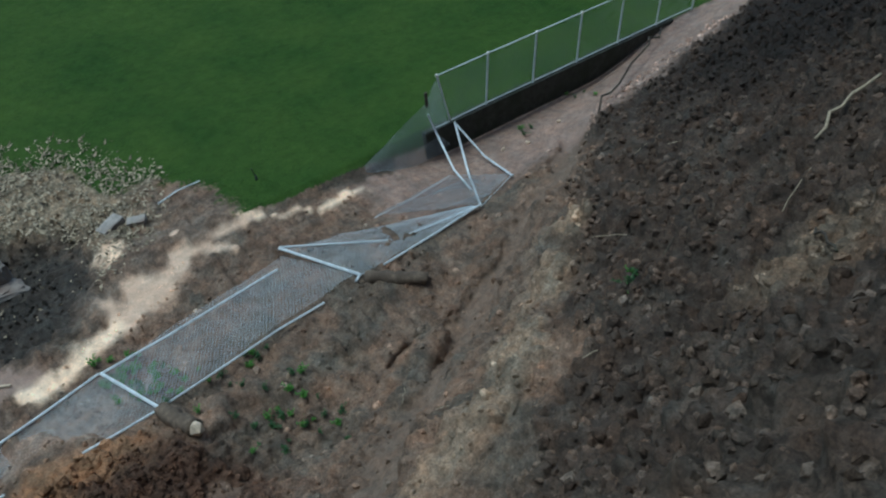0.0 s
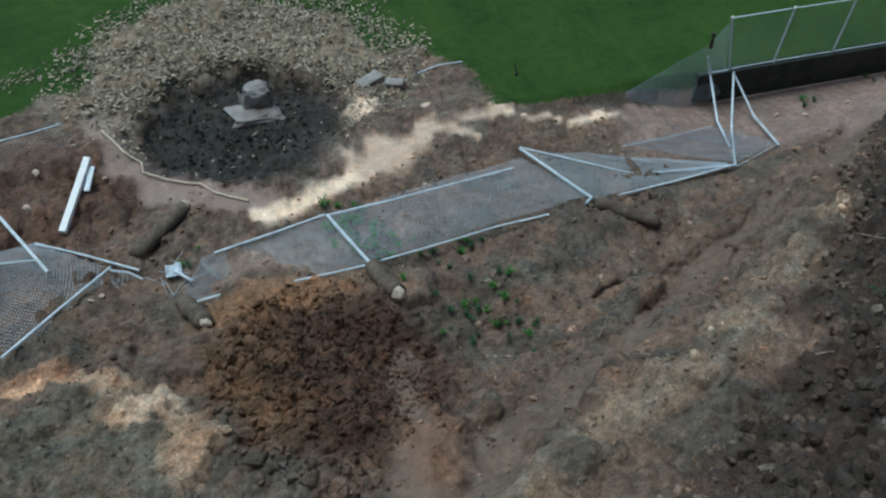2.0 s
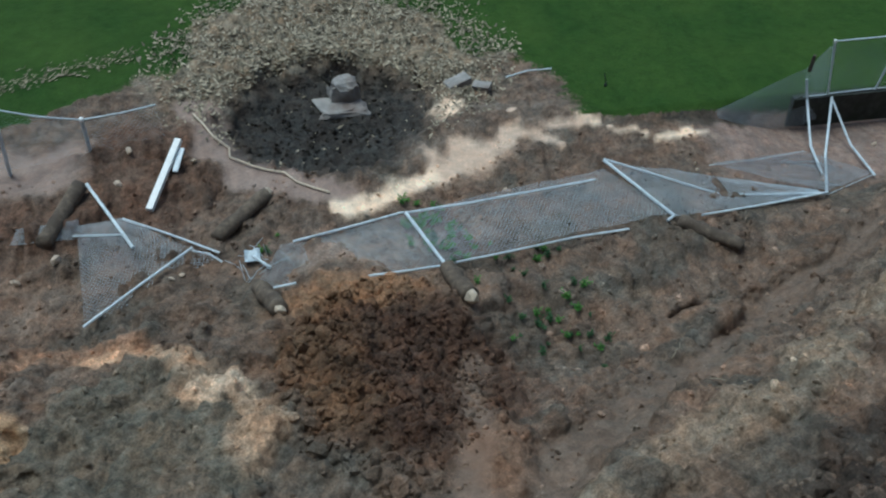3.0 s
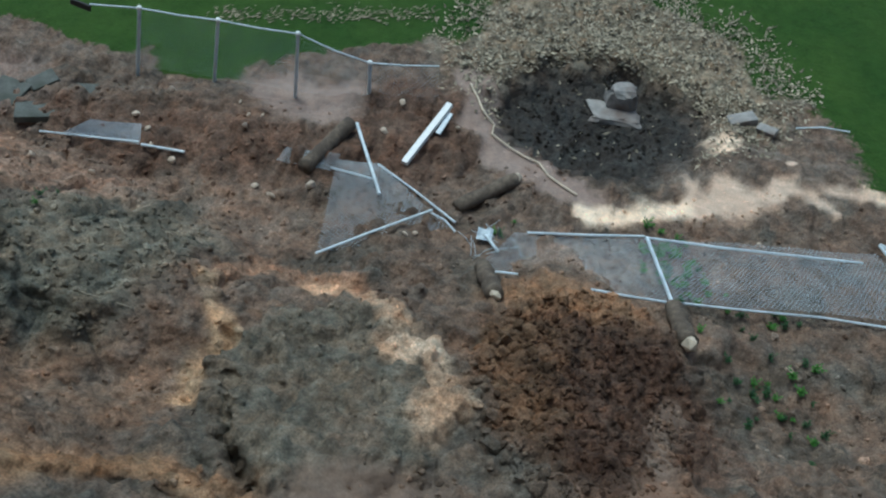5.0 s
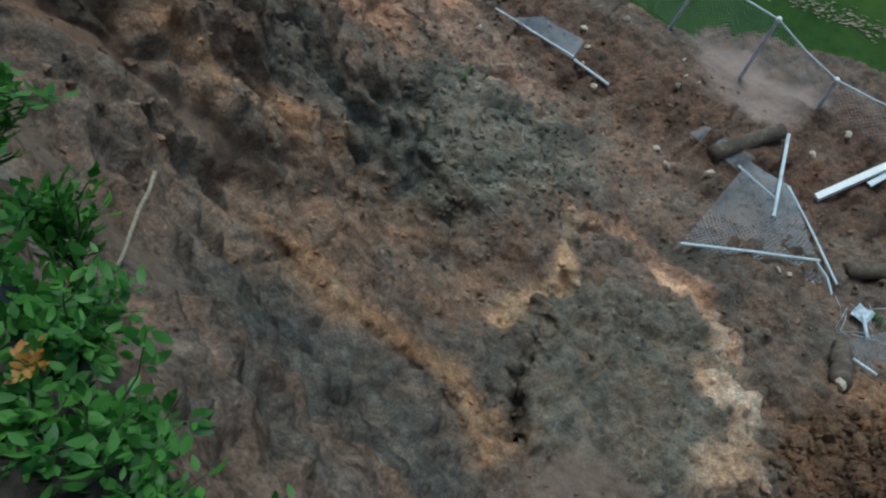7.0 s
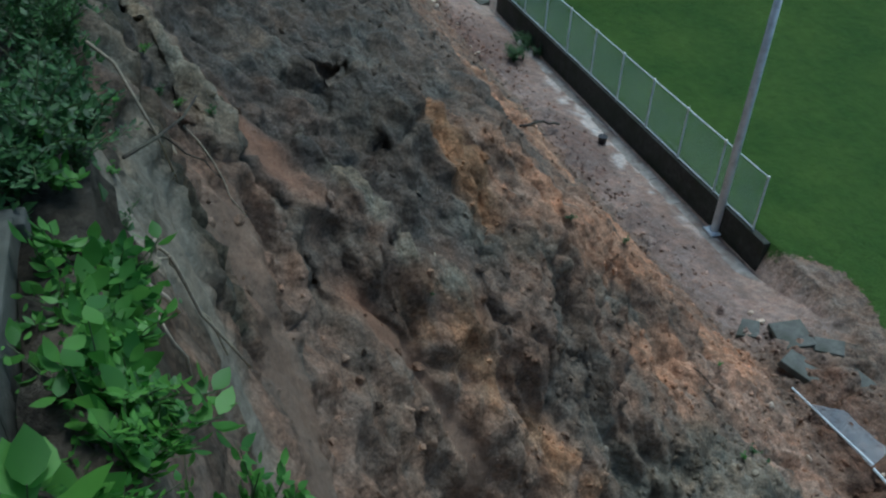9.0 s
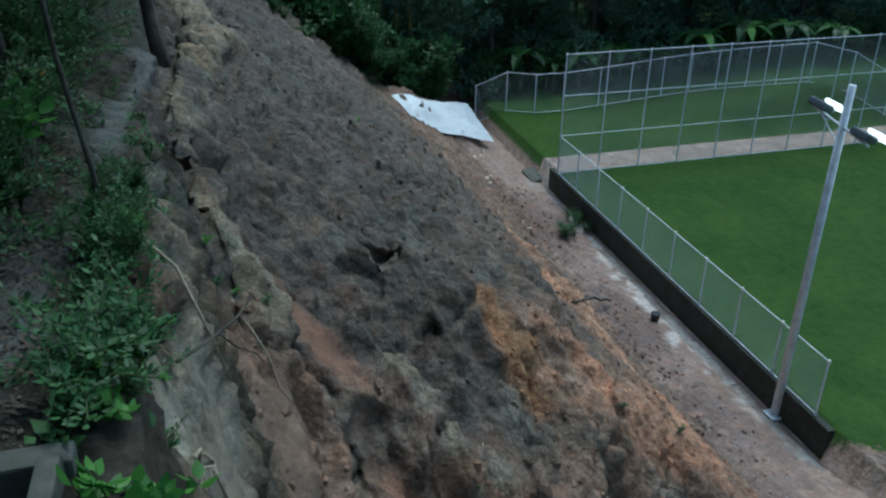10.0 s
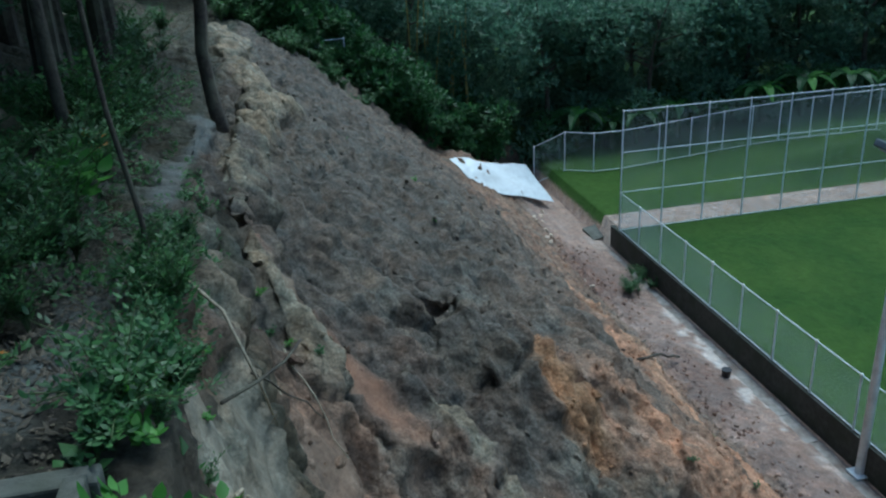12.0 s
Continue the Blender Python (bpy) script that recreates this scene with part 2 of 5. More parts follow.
def band(pts, half, soft=0.5, ragged=0.5):
    """1 along a line through the points (x, y, z), half metres to each side, with a ragged rim."""
    near = np.full(len(fx), 1e9)
    here = np.stack([fx, fy, fz], 1) + ragged * half * np.stack([wob + wob2, wob2 - wob, wob], 1)
    for p, q in zip(pts, pts[1:]):
        p, q = np.array(p), np.array(q)
        u = np.clip(((here - p) @ (q - p)) / ((q - p) @ (q - p)), 0, 1)
        near = np.minimum(near, np.linalg.norm(here - p - u[:, None] * (q - p), axis=1))
    return 1 - smooth01(1 - soft, 1 + soft, near / half)


crater = blob(bx, by, 0.7, 1.35, 2.75, 2.2, 0, 0.2)
fz = fz - 0.6 * crater * smooth01(-1.6, 0.4, fy)
brown = blob(bx, by, 0.95, -7.75, 2.15, 2.6, 8, 0.2)
fz = fz + 0.55 * blob(fx, fy, 1.0, -7.2, 2.6, 3.0, 15, 0.6)
block = blob(bx, by, -3.4, -8.9, 2.0, 2.4, 10, 0.25)
fz = fz + 0.5 * block
mound = blob(bx, by, -8.6, -7.1, 1.55, 2.8, -8, 0.35)
fz = fz + 0.75 * blob(fx, fy, -8.4, -6.9, 2.6, 1.7, -15, 0.8)
fz = fz - 0.35 * blob(fx, fy, 3.6, -7.6, 1.2, 1.8, -30, 0.7)
heap = blob(bx, by, -9.5, -1.6, 4.6, 1.2, 0, 0.5) + blob(bx, by, -4.0, -0.3, 2.0, 1.4, 20, 0.5)
fz = fz + 0.30 * np.clip(heap, 0, 1)
rim = blob(bx, by, 5.8, -0.2, 3.2, 0.9, -8, 0.6)
fz = fz + 0.12 * rim
# gullies, ledges and ridges of the slide, each along its own line
SPUR = [(2.7, -11.6, 3.2), (4.1, -11.15, 3.6), (5.4, -10.6, 3.4), (7.3, -9.6, 2.8), (10.2, -8.2, 1.9), (11.7, -7.4, 2.0)]
spur = band(SPUR, 0.62, 0.5)
east_gully = band([(2.3, -11.0, 2.5), (3.2, -10.5, 2.4), (4.6, -9.5, 1.6), (7.7, -7.6, 0.6), (11.4, -5.8, 0.7), (17.1, -3.0, 0.1)], 0.55, 0.6)
block_crack = band([(-5.6, -8.1, 1.4), (-5.0, -9.4, 2.0), (-4.6, -10.6, 2.5), (-3.9, -11.4, 2.9)], 0.13, 0.6)
lobe_edge = band([(-8.0, -12.5, 4.6), (-7.1, -12.1, 3.7), (-6.3, -11.75, 3.2), (-5.1, -11.6, 2.9), (-3.9, -12.0, 3.0)], 0.16, 0.6)
red_chute = band([(-12.6, -15.0, 10.5), (-11.5, -14.6, 9.9), (-10.6, -14.0, 8.6), (-9.8, -13.6, 7.6), (-9.5, -13.0, 6.7), (-9.0, -12.4, 5.3)], 0.27, 0.5, 0.35)
near_chute = band([(-9.6, -15.0, 9.4), (-8.8, -14.75, 8.7), (-8.0, -14.65, 8.5), (-7.2, -14.55, 8.3), (-6.4, -14.4, 7.6)], 0.42, 0.5, 0.3)
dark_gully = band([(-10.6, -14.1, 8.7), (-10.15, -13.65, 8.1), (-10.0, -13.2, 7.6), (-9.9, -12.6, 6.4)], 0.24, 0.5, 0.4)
lump_ridge = band([(-11.4, -13.75, 9.0), (-11.0, -13.5, 8.7), (-10.7, -13.1, 8.2), (-10.3, -12.75, 7.6), (-10.3, -12.2, 7.2)], 0.26, 0.6, 0.6)
ledge = blob(bx, by, -12.9, -12.2, 1.5, 0.85, 12, 0.30)
hollow = blob(fx + 0.05 * wob2, fy, -12.75, -13.3, 0.30, 0.24, 0, 0.5)
rib = np.clip(band([(-33.8, -15.8, 10.2), (-24.0, -15.2, 10.6), (-21.8, -14.9, 10.1)], 0.55) + band([(-21.8, -14.9, 10.1), (-15.2, -15.45, 10.9), (-13.2, -15.3, 10.6), (-11.8, -15.1, 10.3), (-10.8, -14.85, 9.6)], 0.36, 0.5, 0.2), 0, 1)
root_rib = band([(-10.2, -15.75, 11.6), (-9.4, -15.72, 11.5), (-8.6, -15.56, 11.2), (-7.3, -15.43, 11.4), (-6.7, -15.4, 11.4)], 0.20, 0.5, 0.2)
scarp_face = band([(-7.9, -15.42, 10.9), (-7.4, -15.25, 10.3), (-7.2, -15.1, 9.7), (-6.7, -15.05, 9.5), (-6.2, -15.0, 9.1)], 0.40, 0.4, 0.25) + band([(-7.2, -15.5, 11.8), (-7.0, -15.36, 11.2), (-7.3, -15.25, 10.5)], 0.22)
scarp_face = np.clip(scarp_face, 0, 1)
fz = fz + 0.30 * spur - 0.34 * east_gully - 0.40 * block_crack - 0.14 * red_chute - 0.10 * near_chute - 0.30 * dark_gully + 0.30 * lump_ridge + 0.28 * ledge - 0.26 * hollow + 0.30 * rib + 0.15 * lobe_edge
fz = fz + 0.9 * blob(fx, fy, -43.0, -3.4, 1.7, 2.2, 0, 0.6)
ditch = (fx > -5.4) & (fx < -1.9) & (fy < -15.98) & (fy > -16.42)
fz = fz - 0.55 * ditch
bank = smooth01(-38.0, -40.5, fx) * smooth01(4, 20, fy) * 2.2
fz = fz + bank
grass = smooth01(-0.05, 0.05, fy) * np.ones(len(fx))
litter = blob(bx, by, 0.9, 4.0, 4.9, 3.4, 0, 0.3)
mud_field = np.clip(blob(bx, by, 0.6, 1.0, 6.6, 2.9, 0, 0.22) + blob(bx, by, -5.5, 0.6, 3.2, 1.6, 12, 0.3) + blob(bx, by, -14, 0, 3.0, 0.9, 0, 0.4) + blob(bx, by, 0.6, 4.3, 3.6, 2.4, 0, 0.3), 0, 1)
grass = grass * (1 - mud_field)
grass = np.where(fy < 0.1, 0, grass)
# the grassed bank and the woods' floor
track = smooth01(-36.05, -36.15, fx) * smooth01(-38.0, -37.8, fx) * (fy > -1)
grass = grass * (1 - track)
rough_amt = np.clip(on_slope * smooth01(-0.5, -3.0, fy) + 0.7 * np.clip(mud_field, 0, 1) * (fy < 9) + 0.5 * mid * (fy < 0.1), 0, 1)
rough_amt = rough_amt * smooth01(-62, -50, fx) * (1 - smooth01(34, 44, fx)) * smooth01(-45, -24, fy)
rough_amt = np.where((fy > -0.2) & (fy < 0.2) & (mid < 0.5), 0, rough_amt)

# relief along the normal
Pz = np.stack([fx, fy, fz], 1)
G = Pz.reshape(RY.shape + (3,))
du = np.gradient(G, axis=1)
dv = np.gradient(G, axis=0)
nor = np.cross(dv, du).reshape(-1, 3)
nor /= np.linalg.norm(nor, axis=1)[:, None] + 1e-9
nor[nor[:, 2] < 0] *= -1
east_line = np.interp(fx, (3, 4.4, 6.2, 7.7, 10.2, 13, 17.7, 26), (-13.0, -12.4, -11.6, -10.8, -8.5, -5.6, -2.2, 0.5))
right0 = smooth01(-0.4, 0.9, east_line - fy) * smooth01(3, 5, fx)
fine_zone = np.clip(0.7 * brown + 0.9 * right0 + 0.25 * mound, 0, 1.3)
west = smooth01(-5.2, -8.6, fx) * smooth01(-2.6, -4.5, fy) * smooth01(-17.0, -15.5, fy)
down = (fz - fy) * 0.7
warp = fx + 0.22 * down + 0.40 * wob + 0.10 * wob2
slant = warp + 0.35 * down


def fall(f, long, seed):
    """Noise drawn out down the slope."""
    return vnoise(np.stack([slant * f + seed, down * f * long, 0.3 * fz + seed], 1), 1.0)


def crumbs(p, f):
    """Lumps with sharp creases between them."""
    return np.abs(vnoise(p + 0.10 * np.stack([wob2, wob, wob2], 1), f)) - 0.25


rill1, rill2, rill3 = fall(0.62, 0.30, 2.5), fall(1.5, 0.32, 8.5), fall(3.4, 0.38, 1.5)
rill = west * (0.26 * (0.35 - np.abs(rill1)) + 0.24 * (0.3 - np.abs(rill2)) + 0.20 * (0.3 - np.abs(rill3))) + right0 * (0.10 * rill1 + 0.08 * rill2)
step = vnoise(np.stack([warp * 0.45, down * 1.1, 0 * fx + 5.5], 1), 1.0)
amp = (0.16 - 0.09 * west) * vnoise(Pz, 0.55) + (0.10 - 0.05 * west) * vnoise(Pz + 11, 1.25) + rill + 0.13 * west * smooth01(0.02, 0.18, step) - 0.08 * west
left = smooth01(-3.5, -7.0, fx) * smooth01(-2.0, -4.5, fy)
amp = amp + (0.20 - 0.34 * west) * crumbs(Pz + 71, 1.5) + (0.20 - 0.37 * west) * crumbs(Pz + 13, 3.0) + (0.14 + 0.15 * fine_zone - 0.22 * west) * crumbs(Pz + 5, 5.0) + (0.05 + 0.05 * fine_zone) * vnoise(Pz + 17, 8.0)
cut = vnoise(Pz + 91, 0.75)
amp = amp - (0.28 - 0.12 * left) * (1 - smooth01(0.0, 0.06, np.abs(cut))) * (0.4 + 0.6 * smooth01(-3, -7, fx)) * (1 - brown)
mud = np.clip(blob(bx, by, -2.1, -11.5, 1.4, 0.95, 10, 0.4) + band([(2.5, -7.3, 0.3), (2.0, -9.4, 2.0), (1.4, -10.7, 2.2), (2.1, -11.3, 2.6)], 0.30), 0, 1)
pink = band([(-2.75, 1.7, 0), (-2.3, 0.0, 0), (-1.6, -0.75, 0), (-0.5, -0.95, 0), (0.3, -1.7, 0)], 0.50, 0.3)
pool = np.clip(blob(bx, by, -6.6, -0.25, 1.5, 0.95, 0, 0.3) + pink, 0, 1)
sand_wide = band([(2.6, -1.35, 0), (3.5, -1.0, 0), (4.1, -0.5, 0), (4.9, -0.05, 0)], 0.52, 0.3, 1.1) * smooth01(-0.75, -0.4, vnoise(P2 + 15, 1.7)) + band([(4.9, -0.05, 0), (6.0, 0.0, 0), (7.4, -0.1, -0.1)], 0.16, 0.4) + band([(5.2, -0.3, 0), (6.2, -0.7, 0)], 0.15, 0.4)
sand_bright = band([(0.5, -2.25, 0), (1.6, -1.85, 0), (2.8, -1.35, 0)], 0.32, 0.25, 0.5) + blob(bx, by, 3.7, 1.0, 0.48, 0.28, 0, 0.3) + blob(bx, by, 7.2, -0.1, 0.5, 0.12, -8, 0.5) + blob(bx, by, 9.2, -0.75, 1.2, 0.14, -3, 0.5)
sand_wide, sand_bright = np.clip(sand_wide, 0, 1), np.clip(sand_bright, 0, 1)
smooth_mud = np.clip(0.8 * pool + 0.75 * mud + 0.8 * sand_wide + 0.7 * sand_bright + 0.7 * red_chute + 0.65 * near_chute + 0.5 * east_gully + 0.55 * scarp_face, 0, 0.85)
calm = (1 - smooth_mud) * (1 - 0.85 * smooth01(11.5, 14, fx) * smooth01(-3.4, -2.2, fy)) * (1 - 0.9 * smooth01(-14.5, -16.5, fx) * smooth01(-2.6, -1.9, fy))
calm = calm * (1 - 0.85 * smooth01(-15.2, -15.6, fy) * smooth01(-6.5, -5.5, fx) * (1 - smooth01(-1.0, 0.5, fx)))
footpath = band([(-17.0, -15.95, 11.2), (-11.8, -16.2, 11.7), (-9.9, -16.35, 11.8), (-8.3, -16.36, 12.0), (-7.2, -16.45, 12.2), (-5.9, -16.4, 12.5)], 0.17, 0.5, 0.7)
calm = calm * (1 - 0.6 * footpath)
panel_strip = band([(-1.0, -4.0, 0), (2.2, -3.6, 0), (7.5, -2.9, 0), (12.4, -3.0, 0), (14.0, -2.4, 0)], 1.0, 0.4, 0.1)
calm = calm * (1 - 0.6 * panel_strip)
Pz = Pz + nor * (amp * rough_amt * calm)[:, None]
Pz[:, 2] += 0.02 * vnoise(P2, 0.2) * (grass > 0.5)

# ground colour by zone: mostly each zone's own earth, some with tree shade
soil = np.ones((len(fx), 3)) * np.array((0.140, 0.101, 0.077))


def lay(mask, c, k=1.0):
    global soil
    w = np.clip(mask * k, 0, 1)[:, None]
    soil = soil * (1 - w) + np.array(c) * w


n1, n2, n3 = vnoise(Pz + 40, 0.45), vnoise(Pz + 60, 1.1), vnoise(Pz + 80, 0.8)
n4 = vnoise(Pz + 20, 3.2)
lay(smooth01(0.05, 0.5, n2 + 0.5 * n1), (0.175, 0.118, 0.086), 0.8)
lay(smooth01(0.15, 0.6, -n2 + 0.5 * n3), (0.105, 0.088, 0.071), 0.8)
# the western slope: grey-brown above, red-brown and orange below
lay(west, (0.176, 0.117, 0.085), 0.9)
lay(west * smooth01(0.05, 0.45, rill2 + 0.4 * n4), (0.112, 0.094, 0.076), 0.85)
upper = west * smooth01(-10.2, -11.8, fy + 0.6 * wob) * smooth01(-10.2, -11.2, fx + 0.5 * wob)
lay(upper, (0.068, 0.062, 0.054), 0.93)
lay(upper * smooth01(0.1, 0.45, rill3 + 0.5 * n4), (0.130, 0.112, 0.090), 0.7)
lay(upper * smooth01(0.25, 0.5, n2 + 0.4 * rill2), (0.115, 0.080, 0.062), 0.45)
lay(upper * smooth01(0.2, 0.5, -n1 + 0.4 * n4), (0.062, 0.053, 0.046), 0.8)
orange = blob(bx, by, -12.2, -9.9, 1.0, 1.5, 0, 0.75) + blob(bx, by, -13.8, -6.2, 2.4, 2.6, -20, 0.4) + blob(bx, by, -11.3, -7.2, 0.7, 1.4, 10, 0.5) + blob(bx, by, -21, -4.6, 7.5, 1.0, 3, 0.5)
lay(orange * smooth01(-0.65, 0.05, n3 + 0.5 * n4), (0.315, 0.172, 0.105), 0.92)
lay(band([(-10.1, -12.75, 7.1), (-9.9, -12.2, 6.1), (-9.6, -11.3, 4.6), (-9.0, -10.6, 3.8)], 0.55, 0.6) * smooth01(-0.5, 0.2, n4 + n2), (0.30, 0.165, 0.090), 0.9)
lay(band([(-9.5, -13.3, 6.8), (-9.25, -12.65, 5.6)], 0.16), (0.34, 0.19, 0.105), 0.9)
lay(band([(-11.3, -11.5, 7.4), (-11.5, -9.8, 5.8), (-11.9, -8.0, 4.2)], 0.42, 0.6, 0.8) * smooth01(-0.4, 0.2, n4), (0.115, 0.102, 0.082), 0.9)
lay(band([(-30.0, -7.4, 4.2), (-29.0, -5.2, 1.5), (-25.0, -3.8, 0.2), (-18.0, -4.6, 1.2)], 0.38, 0.5), (0.34, 0.205, 0.130), 0.85)
lay(blob(bx, by, -12.3, -11.5, 0.75, 0.42, 10, 0.4), (0.24, 0.135, 0.072), 0.9)
lay(lump_ridge * smooth01(-0.2, 0.2, n4), (0.180, 0.160, 0.122), 0.85)
# gully bed coloured darker than the slope beside it
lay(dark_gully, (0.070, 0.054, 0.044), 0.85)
lay(red_chute, (0.165, 0.092, 0.060), 0.95)
lay(near_chute, (0.150, 0.106, 0.078), 0.9)
lay(blob(bx, by, -28, -9, 14, 4.2, 0, 0.4) * smooth01(-0.3, 0.3, n2), (0.105, 0.084, 0.068), 0.6)
lay(blob(bx, by, -8.1, -12.4, 1.5, 1.1, 20, 0.5), (0.205, 0.140, 0.100), 0.85)
lay(blob(bx, by, -8.9, -4.3, 2.6, 1.0, 0, 0.5) * smooth01(-0.6, 0.1, n4), (0.235, 0.155, 0.112), 0.85)
lay(west * smooth01(-12.5, -16.0, fx) * smooth01(-5.8, -8.0, fy), (0.080, 0.071, 0.060), 0.7)
# between the chute and the block
lay(blob(bx, by, -7.2, -10.4, 1.7, 1.5, 30, 0.5) * smooth01(-0.6, 0.1, n4 + n2), (0.195, 0.124, 0.084), 0.9)
lay(blob(bx, by, -5.4, -13.0, 1.9, 0.85, 8, 0.25), (0.092, 0.080, 0.066), 0.9)
lay(lobe_edge + band([(-7.6, -12.4, 4.2), (-6.4, -11.6, 3.1), (-5.1, -11.4, 2.9), (-4.0, -11.5, 2.9)], 0.34, 0.6), (0.255, 0.150, 0.086), 0.85)
lay(block, (0.142, 0.120, 0.092), 0.9)
lay(blob(bx, by, -3.2, -9.9, 1.2, 1.0, 0, 0.5) * smooth01(-0.2, 0.4, n2), (0.170, 0.130, 0.098), 0.7)
lay(band([(-6.5, -7.2, 1.3), (-5.9, -7.9, 1.3), (-5.65, -8.6, 1.4), (-5.6, -9.5, 1.7)], 0.36, 0.4, 0.6), (0.37, 0.245, 0.150), 0.88)
lay(band([(-6.3, -6.9, 1.1), (-6.1, -5.5, 0.1), (-5.0, -5.7, 0.1), (-4.0, -5.9, 0.5)], 0.32, 0.5, 0.7), (0.31, 0.180, 0.115), 0.9)
lay(band([(-5.0, -6.0, 0.4), (-4.1, -5.95, 0.5), (-3.2, -6.5, 1.1), (-2.7, -7.0, 1.3)], 0.17, 0.5), (0.46, 0.285, 0.180), 0.95)
lay(band([(-2.9, -7.0, 1.3), (-2.6, -7.7, 1.5), (-1.7, -8.0, 1.8), (-1.45, -8.6, 2.0), (-1.65, -9.5, 2.2)], 0.36, 0.4, 0.7), (0.36, 0.245, 0.165), 0.9)
lay(blob(bx, by, -2.1, -7.95, 0.62, 0.28, -15, 0.3), (0.54, 0.40, 0.29), 0.9)
lay(blob(bx, by, -11.0, -4.9, 1.7, 1.7, 0, 0.5) * smooth01(-0.5, 0.1, n4 + n2), (0.30, 0.190, 0.135), 0.85)
lay(mound, (0.158, 0.138, 0.106), 0.9)
lay(mound * smooth01(-0.1, 0.3, n2) * smooth01(-7.5, -8.3, fx), (0.075, 0.070, 0.056), 0.8)
lay(brown, (0.080, 0.046, 0.032), 0.95)
lay(brown * blob(bx, by, -0.6, -8.1, 0.95, 2.6, -5, 0.5), (0.125, 0.074, 0.044), 0.9)
lay(blob(bx, by, 0.4, -5.5, 1.5, 0.6, 0, 0.5), (0.25, 0.142, 0.080), 0.85)
lay(blob(bx, by, 3.3, -9.2, 0.8, 1.7, -15, 0.5) * smooth01(-0.5, 0.1, n4), (0.125, 0.080, 0.058), 0.85)
lay(blob(bx, by, 0.9, -3.65, 1.9, 0.62, 12, 0.4), (0.255, 0.195, 0.160), 0.85)
lay(mud, (0.178, 0.125, 0.094), 0.9)
lay(blob(bx, by, 2.0, -10.3, 0.6, 0.6, 0, 0.5), (0.215, 0.128, 0.085), 0.85)
right_dark = smooth01(-0.4, 0.9, east_line - fy + 0.5 * wob) * smooth01(3, 5, fx)
lay(right_dark, (0.050, 0.037, 0.030), 0.95)
lay(right_dark * smooth01(0.15, 0.5, n2 + 0.4 * n4), (0.070, 0.056, 0.046), 0.7)
# shade of overhanging growth on the upper east slope, laid as near-black soil
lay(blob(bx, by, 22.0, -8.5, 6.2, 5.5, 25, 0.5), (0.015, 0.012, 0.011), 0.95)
lay(east_gully, (0.150, 0.110, 0.085), 0.8)
lay(spur * smooth01(-0.6, 0.0, n2), (0.225, 0.172, 0.126), 0.9)
lay(blob(bx, by, 10.1, -13.3, 0.9, 0.7, 30, 0.5), (0.160, 0.118, 0.085), 0.8)
lay(mud_field * (fy > -0.5), (0.155, 0.115, 0.090), 0.9)
lay(litter * (1 - crater), (0.24, 0.190, 0.130), 0.75)
lay(blob(bx, by, -3.9, -0.7, 1.5, 1.9, 0, 0.4) + blob(bx, by, -9.0, -2.2, 4.5, 1.0, 0, 0.5), (0.122, 0.072, 0.050), 0.85)
lay(pool, (0.265, 0.190, 0.155), 0.92)
lay(sand_wide, (0.60, 0.44, 0.33), 0.95)
lay(sand_bright, (0.84, 0.63, 0.46), 1.0)
lay(crater, (0.030, 0.027, 0.024), 0.96)
gutter_mud = smooth01(-3.4, -2.4, fy) * (fy < 0.1) * np.clip(smooth01(9.5, 11, fx) + smooth01(-13, -15, fx), 0, 1)
lay(gutter_mud, (0.25, 0.180, 0.150), 0.9)
lay(blob(bx, by, 10.8, 0.0, 2.6, 0.30, 0, 0.3), (0.050, 0.040, 0.030), 0.9)
lay(blob(bx, by, -33.0, -2.4, 3.5, 1.2, 0, 0.5) + blob(bx, by, -24.5, -2.0, 2.2, 0.7, -6, 0.5), (0.125, 0.078, 0.062), 0.85)
lay(blob(bx, by, -24, -2.0, 9.5, 0.8, 0, 0.5) * smooth01(-0.5, 0.1, n2 + 0.6 * n4), (0.135, 0.098, 0.084), 0.85)
lay(blob(bx, by, -25.5, -0.7, 6.0, 0.42, 0, 0.4) * smooth01(-0.3, 0.05, n2 + 0.8 * n4), (0.50, 0.455, 0.43), 0.9)
lay(track, (0.27, 0.215, 0.185))
# mossy woods floor and scarp top, darkened with the shade of trees and overhang
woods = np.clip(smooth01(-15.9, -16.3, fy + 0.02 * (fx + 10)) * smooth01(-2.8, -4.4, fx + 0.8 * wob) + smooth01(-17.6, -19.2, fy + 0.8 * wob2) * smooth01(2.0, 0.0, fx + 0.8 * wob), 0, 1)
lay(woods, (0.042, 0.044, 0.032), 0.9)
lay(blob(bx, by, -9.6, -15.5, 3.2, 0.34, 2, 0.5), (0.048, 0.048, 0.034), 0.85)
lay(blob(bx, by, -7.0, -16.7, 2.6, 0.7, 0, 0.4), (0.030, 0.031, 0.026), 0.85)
lay(footpath, (0.098, 0.102, 0.098), 0.9)
lay(rib * smooth01(-0.8, -0.2, n2 + 0.4 * n4), (0.190, 0.163, 0.120), 0.9)
lay(root_rib, (0.205, 0.178, 0.135), 0.85)
lay(scarp_face, (0.190, 0.172, 0.136), 0.92)
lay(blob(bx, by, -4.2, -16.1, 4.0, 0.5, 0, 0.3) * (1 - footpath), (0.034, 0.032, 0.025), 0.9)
soil = np.clip(soil * 1.10, 0, 0.9)
wet = np.clip(0.35 + 0.5 * pool + 0.4 * gutter_mud + 0.3 * crater + 0.2 * sand_wide + 0.25 * mud, 0, 1)
even = np.clip(smooth_mud * 1.2 + 0.5 * footpath + 0.5 * gutter_mud, 0, 1)

